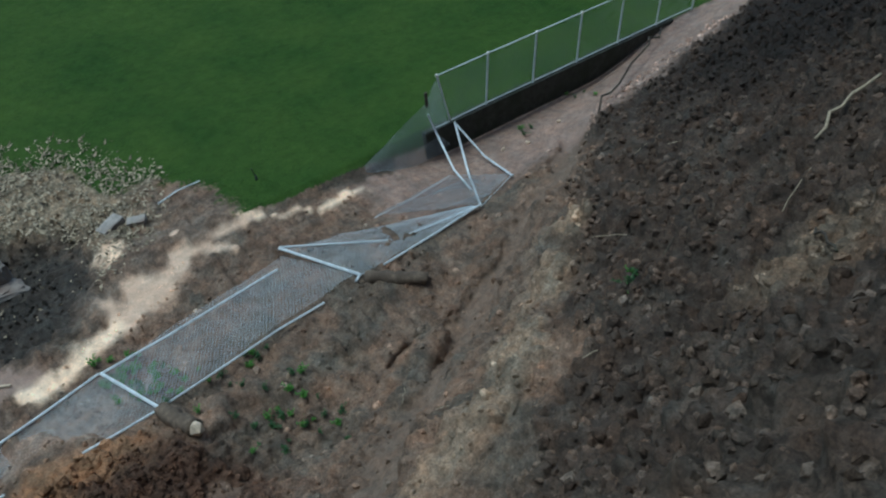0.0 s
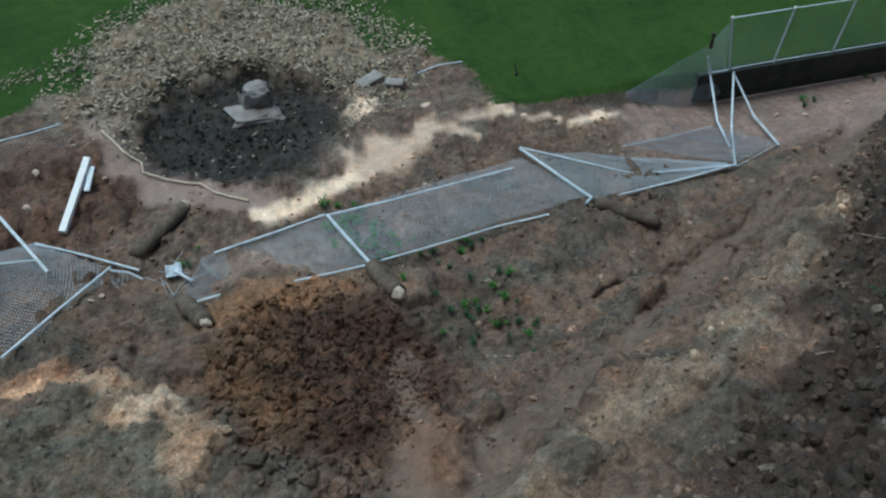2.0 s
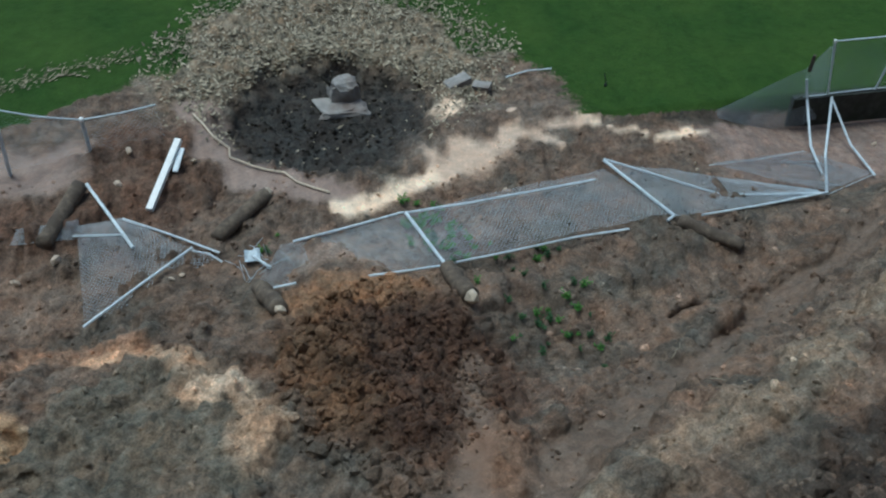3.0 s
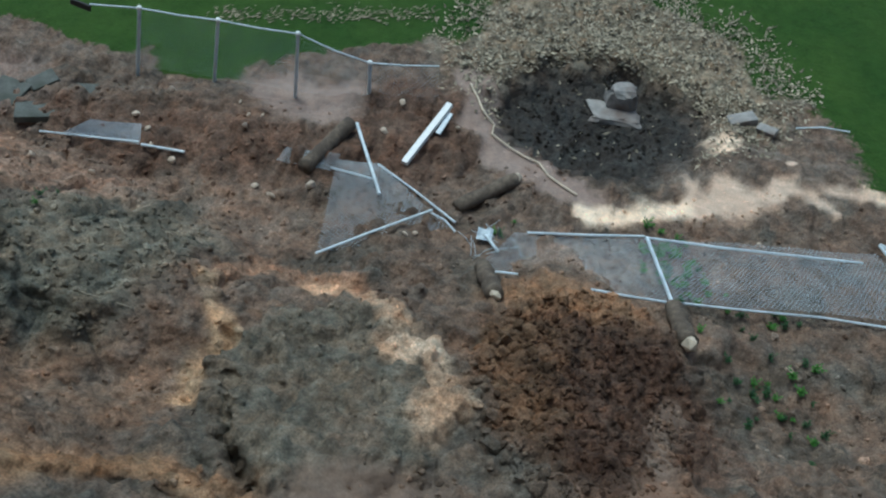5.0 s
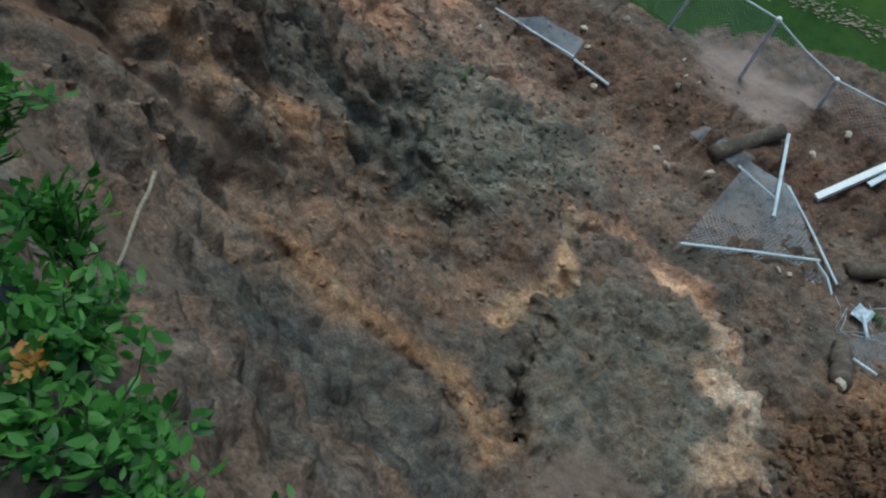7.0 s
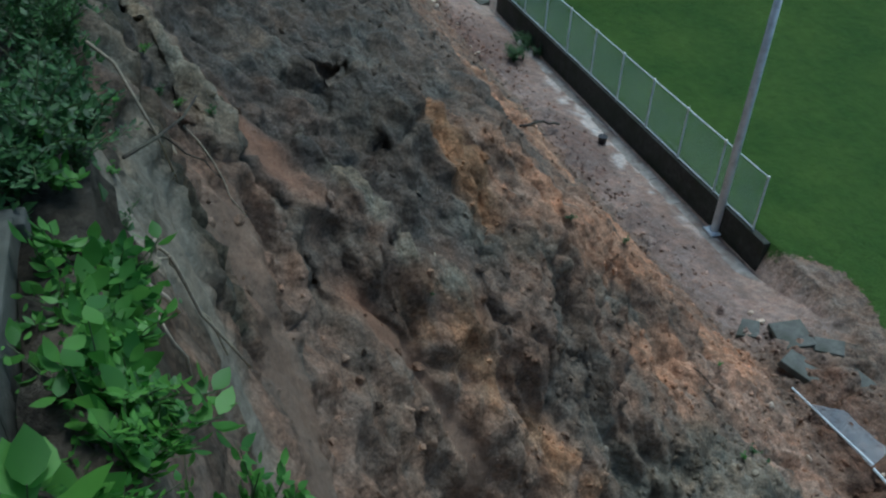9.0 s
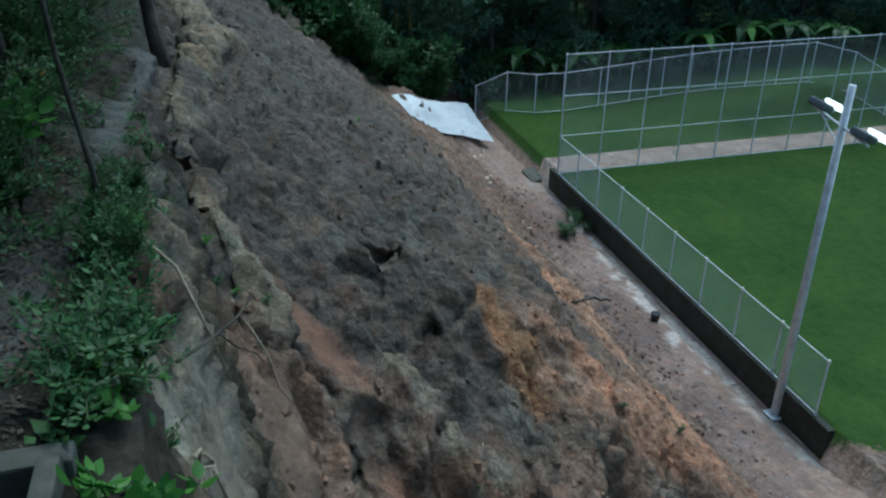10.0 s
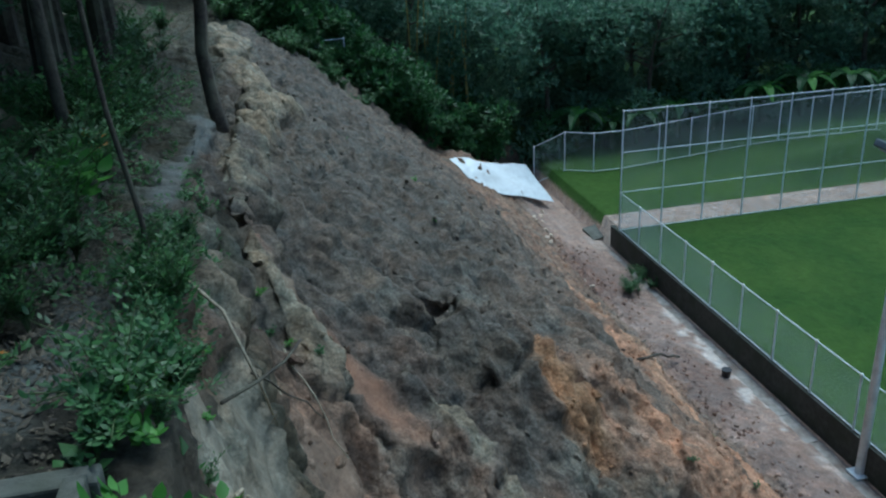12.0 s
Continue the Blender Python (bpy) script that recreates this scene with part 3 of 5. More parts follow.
ny, nx = RY.shape
me = bpy.data.meshes.new("ground")
idx = np.arange(nx * ny).reshape(ny, nx)
quads = np.stack([idx[:-1, :-1], idx[:-1, 1:], idx[1:, 1:], idx[1:, :-1]], -1).reshape(-1, 4)[:, ::-1]
me.from_pydata(Pz.tolist(), [], quads.tolist())
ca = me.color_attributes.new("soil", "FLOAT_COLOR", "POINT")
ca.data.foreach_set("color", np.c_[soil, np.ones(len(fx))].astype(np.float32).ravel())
for nm, val in (("grass", grass), ("wet", wet), ("even", even)):
    at = me.attributes.new(nm, "FLOAT", "POINT")
    at.data.foreach_set("value", val.astype(np.float32))
me.polygons.foreach_set("use_smooth", np.ones(len(me.polygons), bool))
me.materials.append(M_GROUND)
ground_ob = tagged(new("ground", me), "landslide of brown and orange soil below a green turf pitch", "ground", kind="structure")
from mathutils.bvhtree import BVHTree

BVH = BVHTree.FromPolygons([Vector(p) for p in Pz.tolist()], quads.tolist())


def ground_at(x, y):
    hit = BVH.ray_cast(Vector((x, y, 60)), Vector((0, 0, -1)))
    return hit[0].z if hit[0] else 0.0


# ---------------------------------------------------------------- building blocks
class Geo:
    """Vertices and faces of one mesh."""

    def __init__(self):
        self.v, self.f = [], []

    def tube(self, pts, radii, seg=8, cap=True):
        pts = [Vector(p) for p in pts]
        if not hasattr(radii, "__len__"):
            radii = [radii] * len(pts)
        base = len(self.v)
        up = Vector((0.13, 0.29, 0.95)).normalized()
        for i, (p, r) in enumerate(zip(pts, radii)):
            d = (pts[min(i + 1, len(pts) - 1)] - pts[max(i - 1, 0)]).normalized()
            if abs(d.dot(up)) > 0.97:
                up = Vector((0.95, 0.1, 0.2)).normalized()
            a = d.cross(up).normalized()
            b = d.cross(a)
            for k in range(seg):
                w = 2 * math.pi * k / seg
                self.v.append(p + a * (r * math.cos(w)) + b * (r * math.sin(w)))
        for i in range(len(pts) - 1):
            for k in range(seg):
                q = (k + 1) % seg
                self.f.append((base + i * seg + k, base + i * seg + q, base + (i + 1) * seg + q, base + (i + 1) * seg + k))
        if cap:
            self.f.append(tuple(base + k for k in range(seg))[::-1])
            self.f.append(tuple(base + (len(pts) - 1) * seg + k for k in range(seg)))
        return self

    def box(self, m, sx, sy, sz, bev=0.0):
        bm = bmesh.new()
        bmesh.ops.create_cube(bm, size=1, matrix=Matrix.Diagonal((sx, sy, sz, 1)))
        if bev:
            bmesh.ops.bevel(bm, geom=bm.edges[:], offset=bev, segments=2, affect="EDGES", profile=0.6)
        bm.verts.index_update()
        base = len(self.v)
        self.v += [m @ v.co for v in bm.verts]
        self.f += [tuple(base + v.index for v in f.verts) for f in bm.faces]
        bm.free()
        return self

    def rock(self, c, size, rnd, squash=0.7, lumps=0.3):
        """An uneven stone of twenty facets."""
        base = len(self.v)
        turn = Euler((rnd.random() * 6, rnd.random() * 6, rnd.random() * 6)).to_matrix()
        sc = Vector((1, rnd.uniform(0.6, 1.0), rnd.uniform(0.5, 0.9) * squash + 0.15))
        for p in ICO_V:
            k = size * (1 + rnd.uniform(-lumps, lumps))
            self.v.append(Vector(c) + turn @ Vector((p[0] * sc.x * k, p[1] * sc.y * k, p[2] * sc.z * k)))
        self.f += [tuple(base + i for i in t) for t in ICO_F]
        return self

    def leaf(self, root, way, side, length, width, droop=0.25):
        """A pointed leaf with a fold along its rib."""
        root, way, side = Vector(root), Vector(way).normalized(), Vector(side).normalized()
        nrm = way.cross(side).normalized()
        b = len(self.v)
        m1 = root + way * (length * 0.4) + nrm * (-0.05 * length)
        tip = root + way * length - nrm * (droop * length)
        self.v += [root, m1 + side * (width / 2) + nrm * (0.08 * length), m1, m1 - side * (width / 2) + nrm * (0.08 * length), tip]
        self.f += [(b, b + 1, b + 2), (b, b + 2, b + 3), (b + 1, b + 4, b + 2), (b + 2, b + 4, b + 3)]
        return self

    def ovate(self, root, way, side, length, width, droop=0.25):
        """A rounded leaf, bowed along its length, with a short stalk."""
        root, way, side = Vector(root), Vector(way).normalized(), Vector(side).normalized()
        nrm = way.cross(side).normalized()
        b = len(self.v)
        for u, w in ((0.0, 0.04), (0.22, 0.36), (0.48, 0.5), (0.75, 0.34)):
            c = root + way * (length * u) - nrm * (droop * length * u * u)
            self.v += [c + side * (w * width) + nrm * (0.10 * w * width), c, c - side * (w * width) + nrm * (0.10 * w * width)]
        self.v.append(root + way * length - nrm * (droop * length))
        for k in range(3):
            q = b + 3 * k
            self.f += [(q, q + 1, q + 4, q + 3), (q + 1, q + 2, q + 5, q + 4)]
        self.f += [(b + 9, b + 10, b + 12), (b + 10, b + 11, b + 12)]
        return self

    def mesh(self, name, mat_, origin=(0, 0, 0), smooth=False):
        o = Vector(origin)
        m = bpy.data.meshes.new(name)
        m.from_pydata([tuple(v - o) for v in self.v], [], self.f)
        if smooth:
            m.polygons.foreach_set("use_smooth", np.ones(len(m.polygons), bool))
        m.materials.append(mat_)
        return m


bm = bmesh.new()
bmesh.ops.create_icosphere(bm, subdivisions=1, radius=1)
bm.verts.index_update()
ICO_V = [tuple(v.co) for v in bm.verts]
ICO_F = [tuple(v.index for v in f.verts) for f in bm.faces]
bm.free()


def thing(name, origin, label, category, group="", kind=""):
    ob = new(name)
    ob.empty_display_size = 0.1
    ob.location = origin
    return tagged(ob, label, category, group, kind)


def part(name, geo, mat_, parent, label="", origin=None, smooth=False):
    """One mesh under a thing or a part; its points are given in the world."""
    root = parent
    while root.parent:
        root = root.parent
    ob = new(name, geo.mesh(name, mat_, root.location if origin is None else origin, smooth))
    ob.parent = parent
    if label:
        ob["label"] = label
    return ob


def single(name, geo, mat_, label, category, group="", kind="", smooth=False, origin=None):
    o = Vector(origin) if origin is not None else sum((Vector(v) for v in geo.v), Vector()) / len(geo.v)
    ob = new(name, geo.mesh(name, mat_, o, smooth))
    ob.location = o
    return tagged(ob, label, category, group, kind)


def on(x, y, up=0.0):
    return Vector((x, y, ground_at(x, y) + up))


def wire_panel(bl, br, tl, tr, pitch=0.11, r=0.0024, sag=0.0, steps=1, seed=0):
    """Chain-link wires laid over a four-cornered sheet."""
    bl, br, tl, tr = (Vector(p) for p in (bl, br, tl, tr))
    w, h = (br - bl).length, (tl - bl).length
    w, h = max(w, (tr - tl).length), max(h, (tr - br).length)
    nrm = (br - bl).cross(tl - bl).normalized()

    def at(a, b):
        u, v = a / w, b / h
        p = bl.lerp(br, u).lerp(tl.lerp(tr, u), v)
        if sag:
            k = noise.noise(Vector((a * 0.9 + seed, b * 0.9, seed * 1.7))) + 0.5 * noise.noise(Vector((a * 2.3, b * 2.1 + seed, 3.0)))
            p = p + nrm * (sag * k)
        return p

    g = Geo()
    c = pitch
    while c < w + h:
        for flip in (0, 1):
            a0, b0 = max(0, c - h), min(c, h)
            a1, b1 = min(c, w), max(0, c - w)
            if flip:
                a0, a1 = w - a0, w - a1
            n = max(1, int(steps * math.hypot(a1 - a0, b1 - b0)))
            g.tube([at(a0 + (a1 - a0) * q / n, b0 + (b1 - b0) * q / n) for q in range(n + 1)], r, 3, False)
        c += pitch
    return g


def pipe_with_cap(fence_ob, base, top, r=0.03, cap=True):
    p = part("post", Geo().tube([base, top], r, 10), M_GALV, fence_ob)
    if cap:
        d = (Vector(top) - Vector(base)).normalized()
        t = Vector(top)
        part("cap", Geo().tube([t - d * 0.02, t + d * 0.02, t + d * 0.05, t + d * 0.065], [r * 1.5, r * 1.5, r * 1.1, r * 0.3], 10), M_WHITE, p, "pale domed post cap")
    return p


def standing_fence(name, label, bases, height, tiers=1, top_over=0.0, mesh=True, group="chain-link fences", pitch=0.11, tops=None, rail_r=0.022, cap=True):
    f = thing(name, bases[0], label, "fence", group)
    tops = tops or [Vector(b) + Vector((0, 0, height * tiers)) for b in bases]
    for b, t in zip(bases, tops):
        pipe_with_cap(f, Vector(b) - Vector((0, 0, 0.05)), t, 0.032, cap)
    for i in range(len(bases) - 1):
        b0, b1, t0, t1 = (Vector(p) for p in (bases[i], bases[i + 1], tops[i], tops[i + 1]))
        for k in range(tiers):
            lo0, hi0 = b0.lerp(t0, k / tiers), b0.lerp(t0, (k + 1) / tiers)
            lo1, hi1 = b1.lerp(t1, k / tiers), b1.lerp(t1, (k + 1) / tiers)
            part("rail", Geo().tube([hi0, hi1], rail_r, 8), M_GALV, f)
            if k == 0:
                part("bottom_rail", Geo().tube([lo0 + Vector((0, 0, 0.05)), lo1 + Vector((0, 0, 0.05))], rail_r * 0.9, 8), M_GALV, f)
            if mesh:
                part("wire_mesh", wire_panel(lo0, lo1, hi0, hi1, pitch), M_WIRE, f)
    return f


# ---------------------------------------------------------------- walls, gutter and standing fences
H = 1.82
tagged(single("wall_pitch_edge", Geo().box(pose(-26.9, 0.0, -0.50), 19.4, 0.22, 1.06, 0.02), M_WALL, "dark mossy concrete wall under the fence", "wall"), kind="structure")
tagged(single("wall_pitch_edge_east", Geo().box(pose(18.75, 0.0, -0.50), 11.3, 0.22, 1.06, 0.02), M_WALL, "dark mossy concrete wall under the fence", "wall"), kind="structure")
gs = Geo()
rnd = random.Random(3)
x = -36.0
while x < -13.5:
    n = rnd.uniform(1.1, 1.6)
    gs.box(pose(x + n / 2, -1.0 + rnd.uniform(-.02, .02), -0.99 + rnd.uniform(-.01, .015) + 0.03 * max(0, x + 17), rnd.uniform(-1, 1), rnd.uniform(-.6, .6), rnd.uniform(-.5, .5)), n - 0.02, 1.5, 0.08, 0.012)
    x += n
tagged(single("pavement_gutter", gs, M_CONC, "muddy concrete gutter slabs along the wall", "pavement"), kind="structure")

posts = [Vector((-17.9 - 2 * k, 0, 0.03)) for k in range(10)]
standing_fence("fence", "galvanised chain-link fence on the low wall, upright", posts, H - 0.05)
posts = [Vector((-35.9, 2 * k, 0.0)) for k in range(0, 15)]
standing_fence("ball_stop_fence", "tall three-tier chain-link fence behind the pitch end", posts, H, 3, pitch=0.13)
posts = [Vector((13.56 + 2 * k, 0, 0.03)) for k in range(1, 7)]
f = standing_fence("fence", "galvanised chain-link fence ending at a torn, bent post", [Vector((14.13, 0, 0.0))] + posts, H - 0.03, tops=[Vector((13.6, 0, 1.8))] + [p + Vector((0, 0, H - 0.03)) for p in posts])
tops = [Vector((-10.8, 0, 1.87)), Vector((-8.82, 0, 1.9)), Vector((-6.85, 0, 1.89)), Vector((-5.17, 0.2, 1.23)), Vector((-3.5, 0.35, 1.36))]
bases = [Vector((-11.3, -0.05, 0.1)), Vector((-9.25, -0.02, 0.1)), Vector((-7.1, 0.0, 0.1)), Vector((-5.22, 0.15, 0.1)), Vector((-3.45, 0.3, 0.1))]
f = thing("fence", bases[0], "sagging chain-link fence half buried by mud", "fence", "chain-link fences")
for i, (b, t) in enumerate(zip(bases, tops)):
    if i < 4:
        pipe_with_cap(f, b - Vector((0, 0, 0.3)), t, 0.045)
for i in range(4):
    m = tops[i].lerp(tops[i + 1], 0.5) - Vector((0, 0, 0.03 if i != 2 else 0.06))
    part("rail", Geo().tube([tops[i], m, tops[i + 1]], 0.022, 8), M_GALV, f)
    part("wire_mesh", wire_panel(bases[i], bases[i + 1], tops[i], tops[i + 1], 0.12, 0.0020, 0.05, 3, i), M_WIRE, f)
part("rail", Geo().tube([tops[0], (-12.1, 0, 1.74)], 0.022, 8), M_GALV, f, "free rail end")
part("dark_rag", Geo().box(pose(-12.35, 0, 1.68, 10, 20, 5), 0.5, 0.06, 0.2, 0.02), M_BLACK, f, "dark torn sleeve on the rail end")

# the second fence on the bank, with a bend
b2 = [(-45.9, -0.64), (-45.0, 0.8), (-44.2, 2.14), (-44.15, 3.74), (-44.3, 5.95), (-44.1, 7.71), (-43.7, 9.40), (-43.2, 10.79), (-42.6, 12.05), (-41.9, 13.43), (-41.1, 14.72), (-40.5, 16.36), (-39.6, 18.2), (-38.6, 20.0), (-37.4, 22.0)]
standing_fence("bank_fence", "chain-link fence on a grassed bank", [on(*p) for p in b2], 2.15, pitch=0.16)
st = [(-44.0, -12.4, 6.3, 8.1), (-44.0, -10.7, 5.9, 8.15), (-44.0, -10.55, 4.9, 6.43), (-44.0, -8.45, 4.4, 6.5)]
standing_fence("stepped_fence", "stepped chain-link fence going down the hill", [Vector((a, b, c)) for a, b, c, d in st], 2, tops=[Vector((a, b, d)) for a, b, c, d in st], pitch=0.16)

# the floodlight pole
px_, py_ = -19.2, -0.17
fl = thing("floodlight_pole", (px_, py_, -0.4), "grey steel floodlight pole with two lamps beside the fence", "floodlight")
part("pole", Geo().tube([(px_, py_, -0.95), (px_, py_, 4.0), (px_, py_, 8.95)], [0.13, 0.115, 0.09], 16), M_GALV, fl, smooth=True)
part("base_plate", Geo().box(pose(px_, py_ - 0.05, -0.9), 0.5, 0.4, 0.05, 0.01), M_GALV, fl)
part("crossarm", Geo().tube([(-20.35, -0.2, 8.1), (-18.2, -0.2, 7.75)], 0.035, 8), M_GALV, fl)
part("brace", Geo().tube([(-20.0, -0.2, 8.0), (px_, py_, 7.4)], 0.02, 6), M_GALV, fl)
for lx, lz in ((-20.2, 8.1), (-18.55, 7.85)):
    hd = part("lamp_head", Geo().box(pose(lx, -0.1, lz + 0.05, -25, 8, 10), 0.55, 0.42, 0.2, 0.05), M_LAMP, fl)
    part("reflector", Geo().box(pose(lx + 0.05, 0.36, lz - 0.02, -35, 6, 10), 0.52, 0.5, 0.12, 0.05), M_GLASSW, hd, "white glowing-pale reflector")
    part("bracket", Geo().tube([(lx, -0.2, lz - 0.05), (lx, -0.2, lz + 0.12)], 0.03, 6), M_GALV, hd)


# ---------------------------------------------------------------- the fallen fence
def lay_pipe(parent, name, pts, r=0.03, up=0.03, label=""):
    ends = [on(p[0], p[1], up if len(p) < 3 else p[2]) for p in (pts[0], pts[-1])]
    total = (ends[1] - ends[0]).length
    q = [Vector((p[0], p[1], ends[0].z + (ends[1].z - ends[0].z) * min(1, math.hypot(p[0] - ends[0].x, p[1] - ends[0].y) / total) + 0.02)) for p in pts]
    n = 12
    rise = max(ground_at(*(ends[0].lerp(ends[1], k / n)).xy) + 0.02 - ends[0].lerp(ends[1], k / n).z for k in range(n + 1))
    q = [p + Vector((0, 0, min(0.34, 0.92 * max(0, rise)))) for p in q]
    return part(name, Geo().tube(q, r * 1.15, 8), M_GALV, parent, label)


def sheet(parent, a, b, c, d, up=0.06, sag=0.07, pitch=0.10, seed=1, r=0.0036):
    ps = [on(p[0], p[1], (up if len(p) < 3 else p[2]) + 0.07) for p in (a, b, c, d)]
    return part("wire_mesh", wire_panel(*ps, pitch, r, sag, 4, seed), M_WIRE, parent)


G = "fallen fence panels"
ff = thing("fallen_fence_panel", on(1.9, -2.7), "fallen chain-link panel lying flat in the mud, weeds through it", "fence panel", G)
lay_pipe(ff, "rail", [(1.9, -2.72, 0.12), (3.5, -2.6, 0.12), (6.68, -2.25, 0.1)], 0.026)
lay_pipe(ff, "bottom_rail", [(2.5, -4.5, 0.06), (4.0, -4.33, 0.05), (5.6, -4.12, 0.05), (6.9, -4.05, 0.04)], 0.024)
lay_pipe(ff, "post", [(1.9, -2.72, 0.13), (2.47, -4.6, 0.10)], 0.036)
sheet(ff, (2.5, -4.5), (8.05, -3.8), (1.9, -2.72), (7.0, -1.9), 0.09, 0.08, 0.10, 1)
ff = thing("fallen_fence_panel", on(-0.7, -3.3), "fallen chain-link panel half covered by brown earth", "fence panel", G)
lay_pipe(ff, "rail", [(1.85, -2.73, 0.11), (0.6, -3.05, 0.10), (-0.72, -3.36, 0.1)], 0.026)
lay_pipe(ff, "bottom_rail", [(2.3, -4.75, 0.1), (1.6, -4.85, 0.12), (0.75, -4.95, 0.12)], 0.024)
lay_pipe(ff, "bottom_rail", [(-0.75, -4.75, 0.1), (-1.3, -4.72, 0.08)], 0.024)
sheet(ff, (-1.6, -4.6), (2.45, -4.65), (-1.0, -3.4), (1.87, -2.75), 0.07, 0.07, 0.10, 2)
ff = thing("fallen_fence_panel", on(7.0, -1.8), "twisted chain-link panel with both rails meeting at a post foot", "fence panel", G)
lay_pipe(ff, "post", [(7.05, -1.72, 0.22), (8.1, -3.85, 0.08)], 0.036)
lay_pipe(ff, "rail", [(7.05, -1.72, 0.24), (8.3, -2.45, 0.14), (9.6, -3.2, 0.08), (10.8, -3.3, 0.1), (12.35, -3.4, 0.12)], 0.024)
lay_pipe(ff, "bottom_rail", [(8.75, -3.92, 0.06), (10.5, -3.7, 0.06), (12.4, -3.4, 0.1)], 0.026)
sheet(ff, (8.1, -3.9), (12.3, -3.45), (7.1, -1.8, 0.2), (12.2, -3.25), 0.07, 0.06, 0.10, 3)
lay_pipe(ff, "stub", [(8.05, -3.87, 0.1), (7.85, -4.0, 0.06)], 0.03)

ff = thing("torn_fence_end", (14.1, 0, 0), "torn end of the fence with loose posts hanging over the gutter", "fence panel", G)
part("loose_post", Geo().tube([(14.2, -0.1, 0.0), on(13.4, -1.7, 0.10), on(12.4, -3.4, 0.12)], 0.036, 8), M_GALV, ff)
part("loose_post", Geo().tube([(14.25, -0.12, -0.1), on(14.3, -1.4, 0.18), on(14.1, -2.85, 0.12)], 0.032, 8), M_GALV, ff)
part("bent_post", Geo().tube([(13.25, 0.0, 0.62), (13.45, -0.1, 0.0), on(13.1, -1.4, 0.2), on(12.75, -2.6, 0.12)], 0.034, 8), M_GALV, ff)
part("rail_stub", Geo().tube([(14.13, 0, 0.03), (13.42, 0, 0.03)], 0.02, 8), M_GALV, ff)
part("dark_sleeve", Geo().tube([(13.18, 0.0, 1.4), (13.22, 0.0, 0.9)], 0.05, 8), M_BARK, ff, "splintered dark stake")
ps = [(10.9, -0.35, -0.75), (13.6, -0.18, -0.85), (10.8, 0.05, -0.25), (13.15, 0.1, 0.9)]
part("wire_mesh", wire_panel(*ps, 0.085, 0.0034, 0.1, 4, 5), M_WIRE, ff)
part("wire_mesh", wire_panel((13.6, -0.18, -0.85), (14.1, -0.1, -0.7), (13.15, 0.1, 0.9), (13.6, 0, 1.75), 0.085, 0.0034, 0.04, 3, 6), M_WIRE, ff)
sheet(ff, (9.75, -2.15), (12.4, -3.35), (12.86, -1.5), (14.1, -2.75), 0.08, 0.08, 0.11, 7)
part("rail", Geo().tube([on(9.75, -2.12, 0.08), on(11.3, -1.85, 0.09), on(12.86, -1.5, 0.1)], 0.012, 6), M_GALV, ff)
part("rail", Geo().tube([on(12.45, -3.38, 0.08), on(14.1, -2.78, 0.1)], 0.012, 6), M_GALV, ff)

ff = thing("fallen_fence_panel", on(-4.4, -2.1), "collapsed triangular chain-link panel on red mud", "fence panel", G)
lay_pipe(ff, "rail", [(-5.02, -5.0, 0.1), (-3.9, -4.1, 0.12), (-2.86, -3.3, 0.14)], 0.026)
lay_pipe(ff, "rail", [(-2.9, -3.28, 0.12), (-2.55, -3.35, 0.14), (-2.28, -3.55, 0.06)], 0.022)
lay_pipe(ff, "rail", [(-4.4, -2.05, 0.12), (-3.4, -2.6, 0.14), (-2.34, -3.24, 0.1)], 0.024)
lay_pipe(ff, "post", [(-5.16, -1.13, 0.3), (-4.14, -2.98, 0.12)], 0.036)
lay_pipe(ff, "rail", [(-5.45, -2.4, 0.1), (-4.44, -2.43, 0.1)], 0.024)
sheet(ff, (-5.02, -5.0), (-2.4, -3.4), (-5.35, -2.2), (-4.4, -2.1), 0.08, 0.07, 0.12, 8)
sheet(ff, (-6.7, -2.55), (-5.4, -2.45), (-6.6, -2.15), (-5.3, -2.05), 0.1, 0.1, 0.06, 9, 0.005)
ff = thing("fallen_fence_panel", on(-10, -2.6), "grey chain-link sheet and rail pressed into the mud", "fence panel", G)
lay_pipe(ff, "rail", [(-9.97, -2.69, 0.08), (-8.95, -2.62, 0.08)], 0.03)
lay_pipe(ff, "rail", [(-12.3, -3.0, 0.06), (-11.0, -2.85, 0.05), (-10.0, -2.72, 0.06)], 0.022)
sheet(ff, (-11.8, -3.0), (-10.0, -2.72), (-11.4, -2.3), (-10.2, -2.1), 0.06, 0.06, 0.06, 10, 0.005)
# the crumpled knot between two panels
rnd = random.Random(11)
ff = thing("crumpled_fence_knot", on(-1.7, -3.8), "crumpled knot of wire mesh and bent sheet metal", "fence panel", G)
g = Geo()
for k in range(12):
    c = on(-1.7 + rnd.gauss(0, 0.25), -3.9 + rnd.gauss(0, 0.3), 0.12)
    d = Vector((rnd.gauss(0, 1), rnd.gauss(0, 1), rnd.gauss(0, 0.5))).normalized() * rnd.uniform(0.2, 0.5)
    g.tube([c - d, c + Vector((0, 0, 0.08)), c + d], 0.008, 4)
part("bent_wire", g, M_WIRE, ff)["kind"] = "stuff"
bm = bmesh.new()
bmesh.ops.create_grid(bm, x_segments=6, y_segments=5, size=0.17)
for v in bm.verts:
    v.co.z = 0.12 * noise.noise(v.co * 5) + 0.12
g = Geo()
bm.verts.index_update()
g.v = [on(-1.62, -3.58) + v.co for v in bm.verts]
g.f = [tuple(v.index for v in fc.verts) for fc in bm.faces]
bm.free()
part("bent_sheet", g, M_GALV, ff, "pale bent sheet")
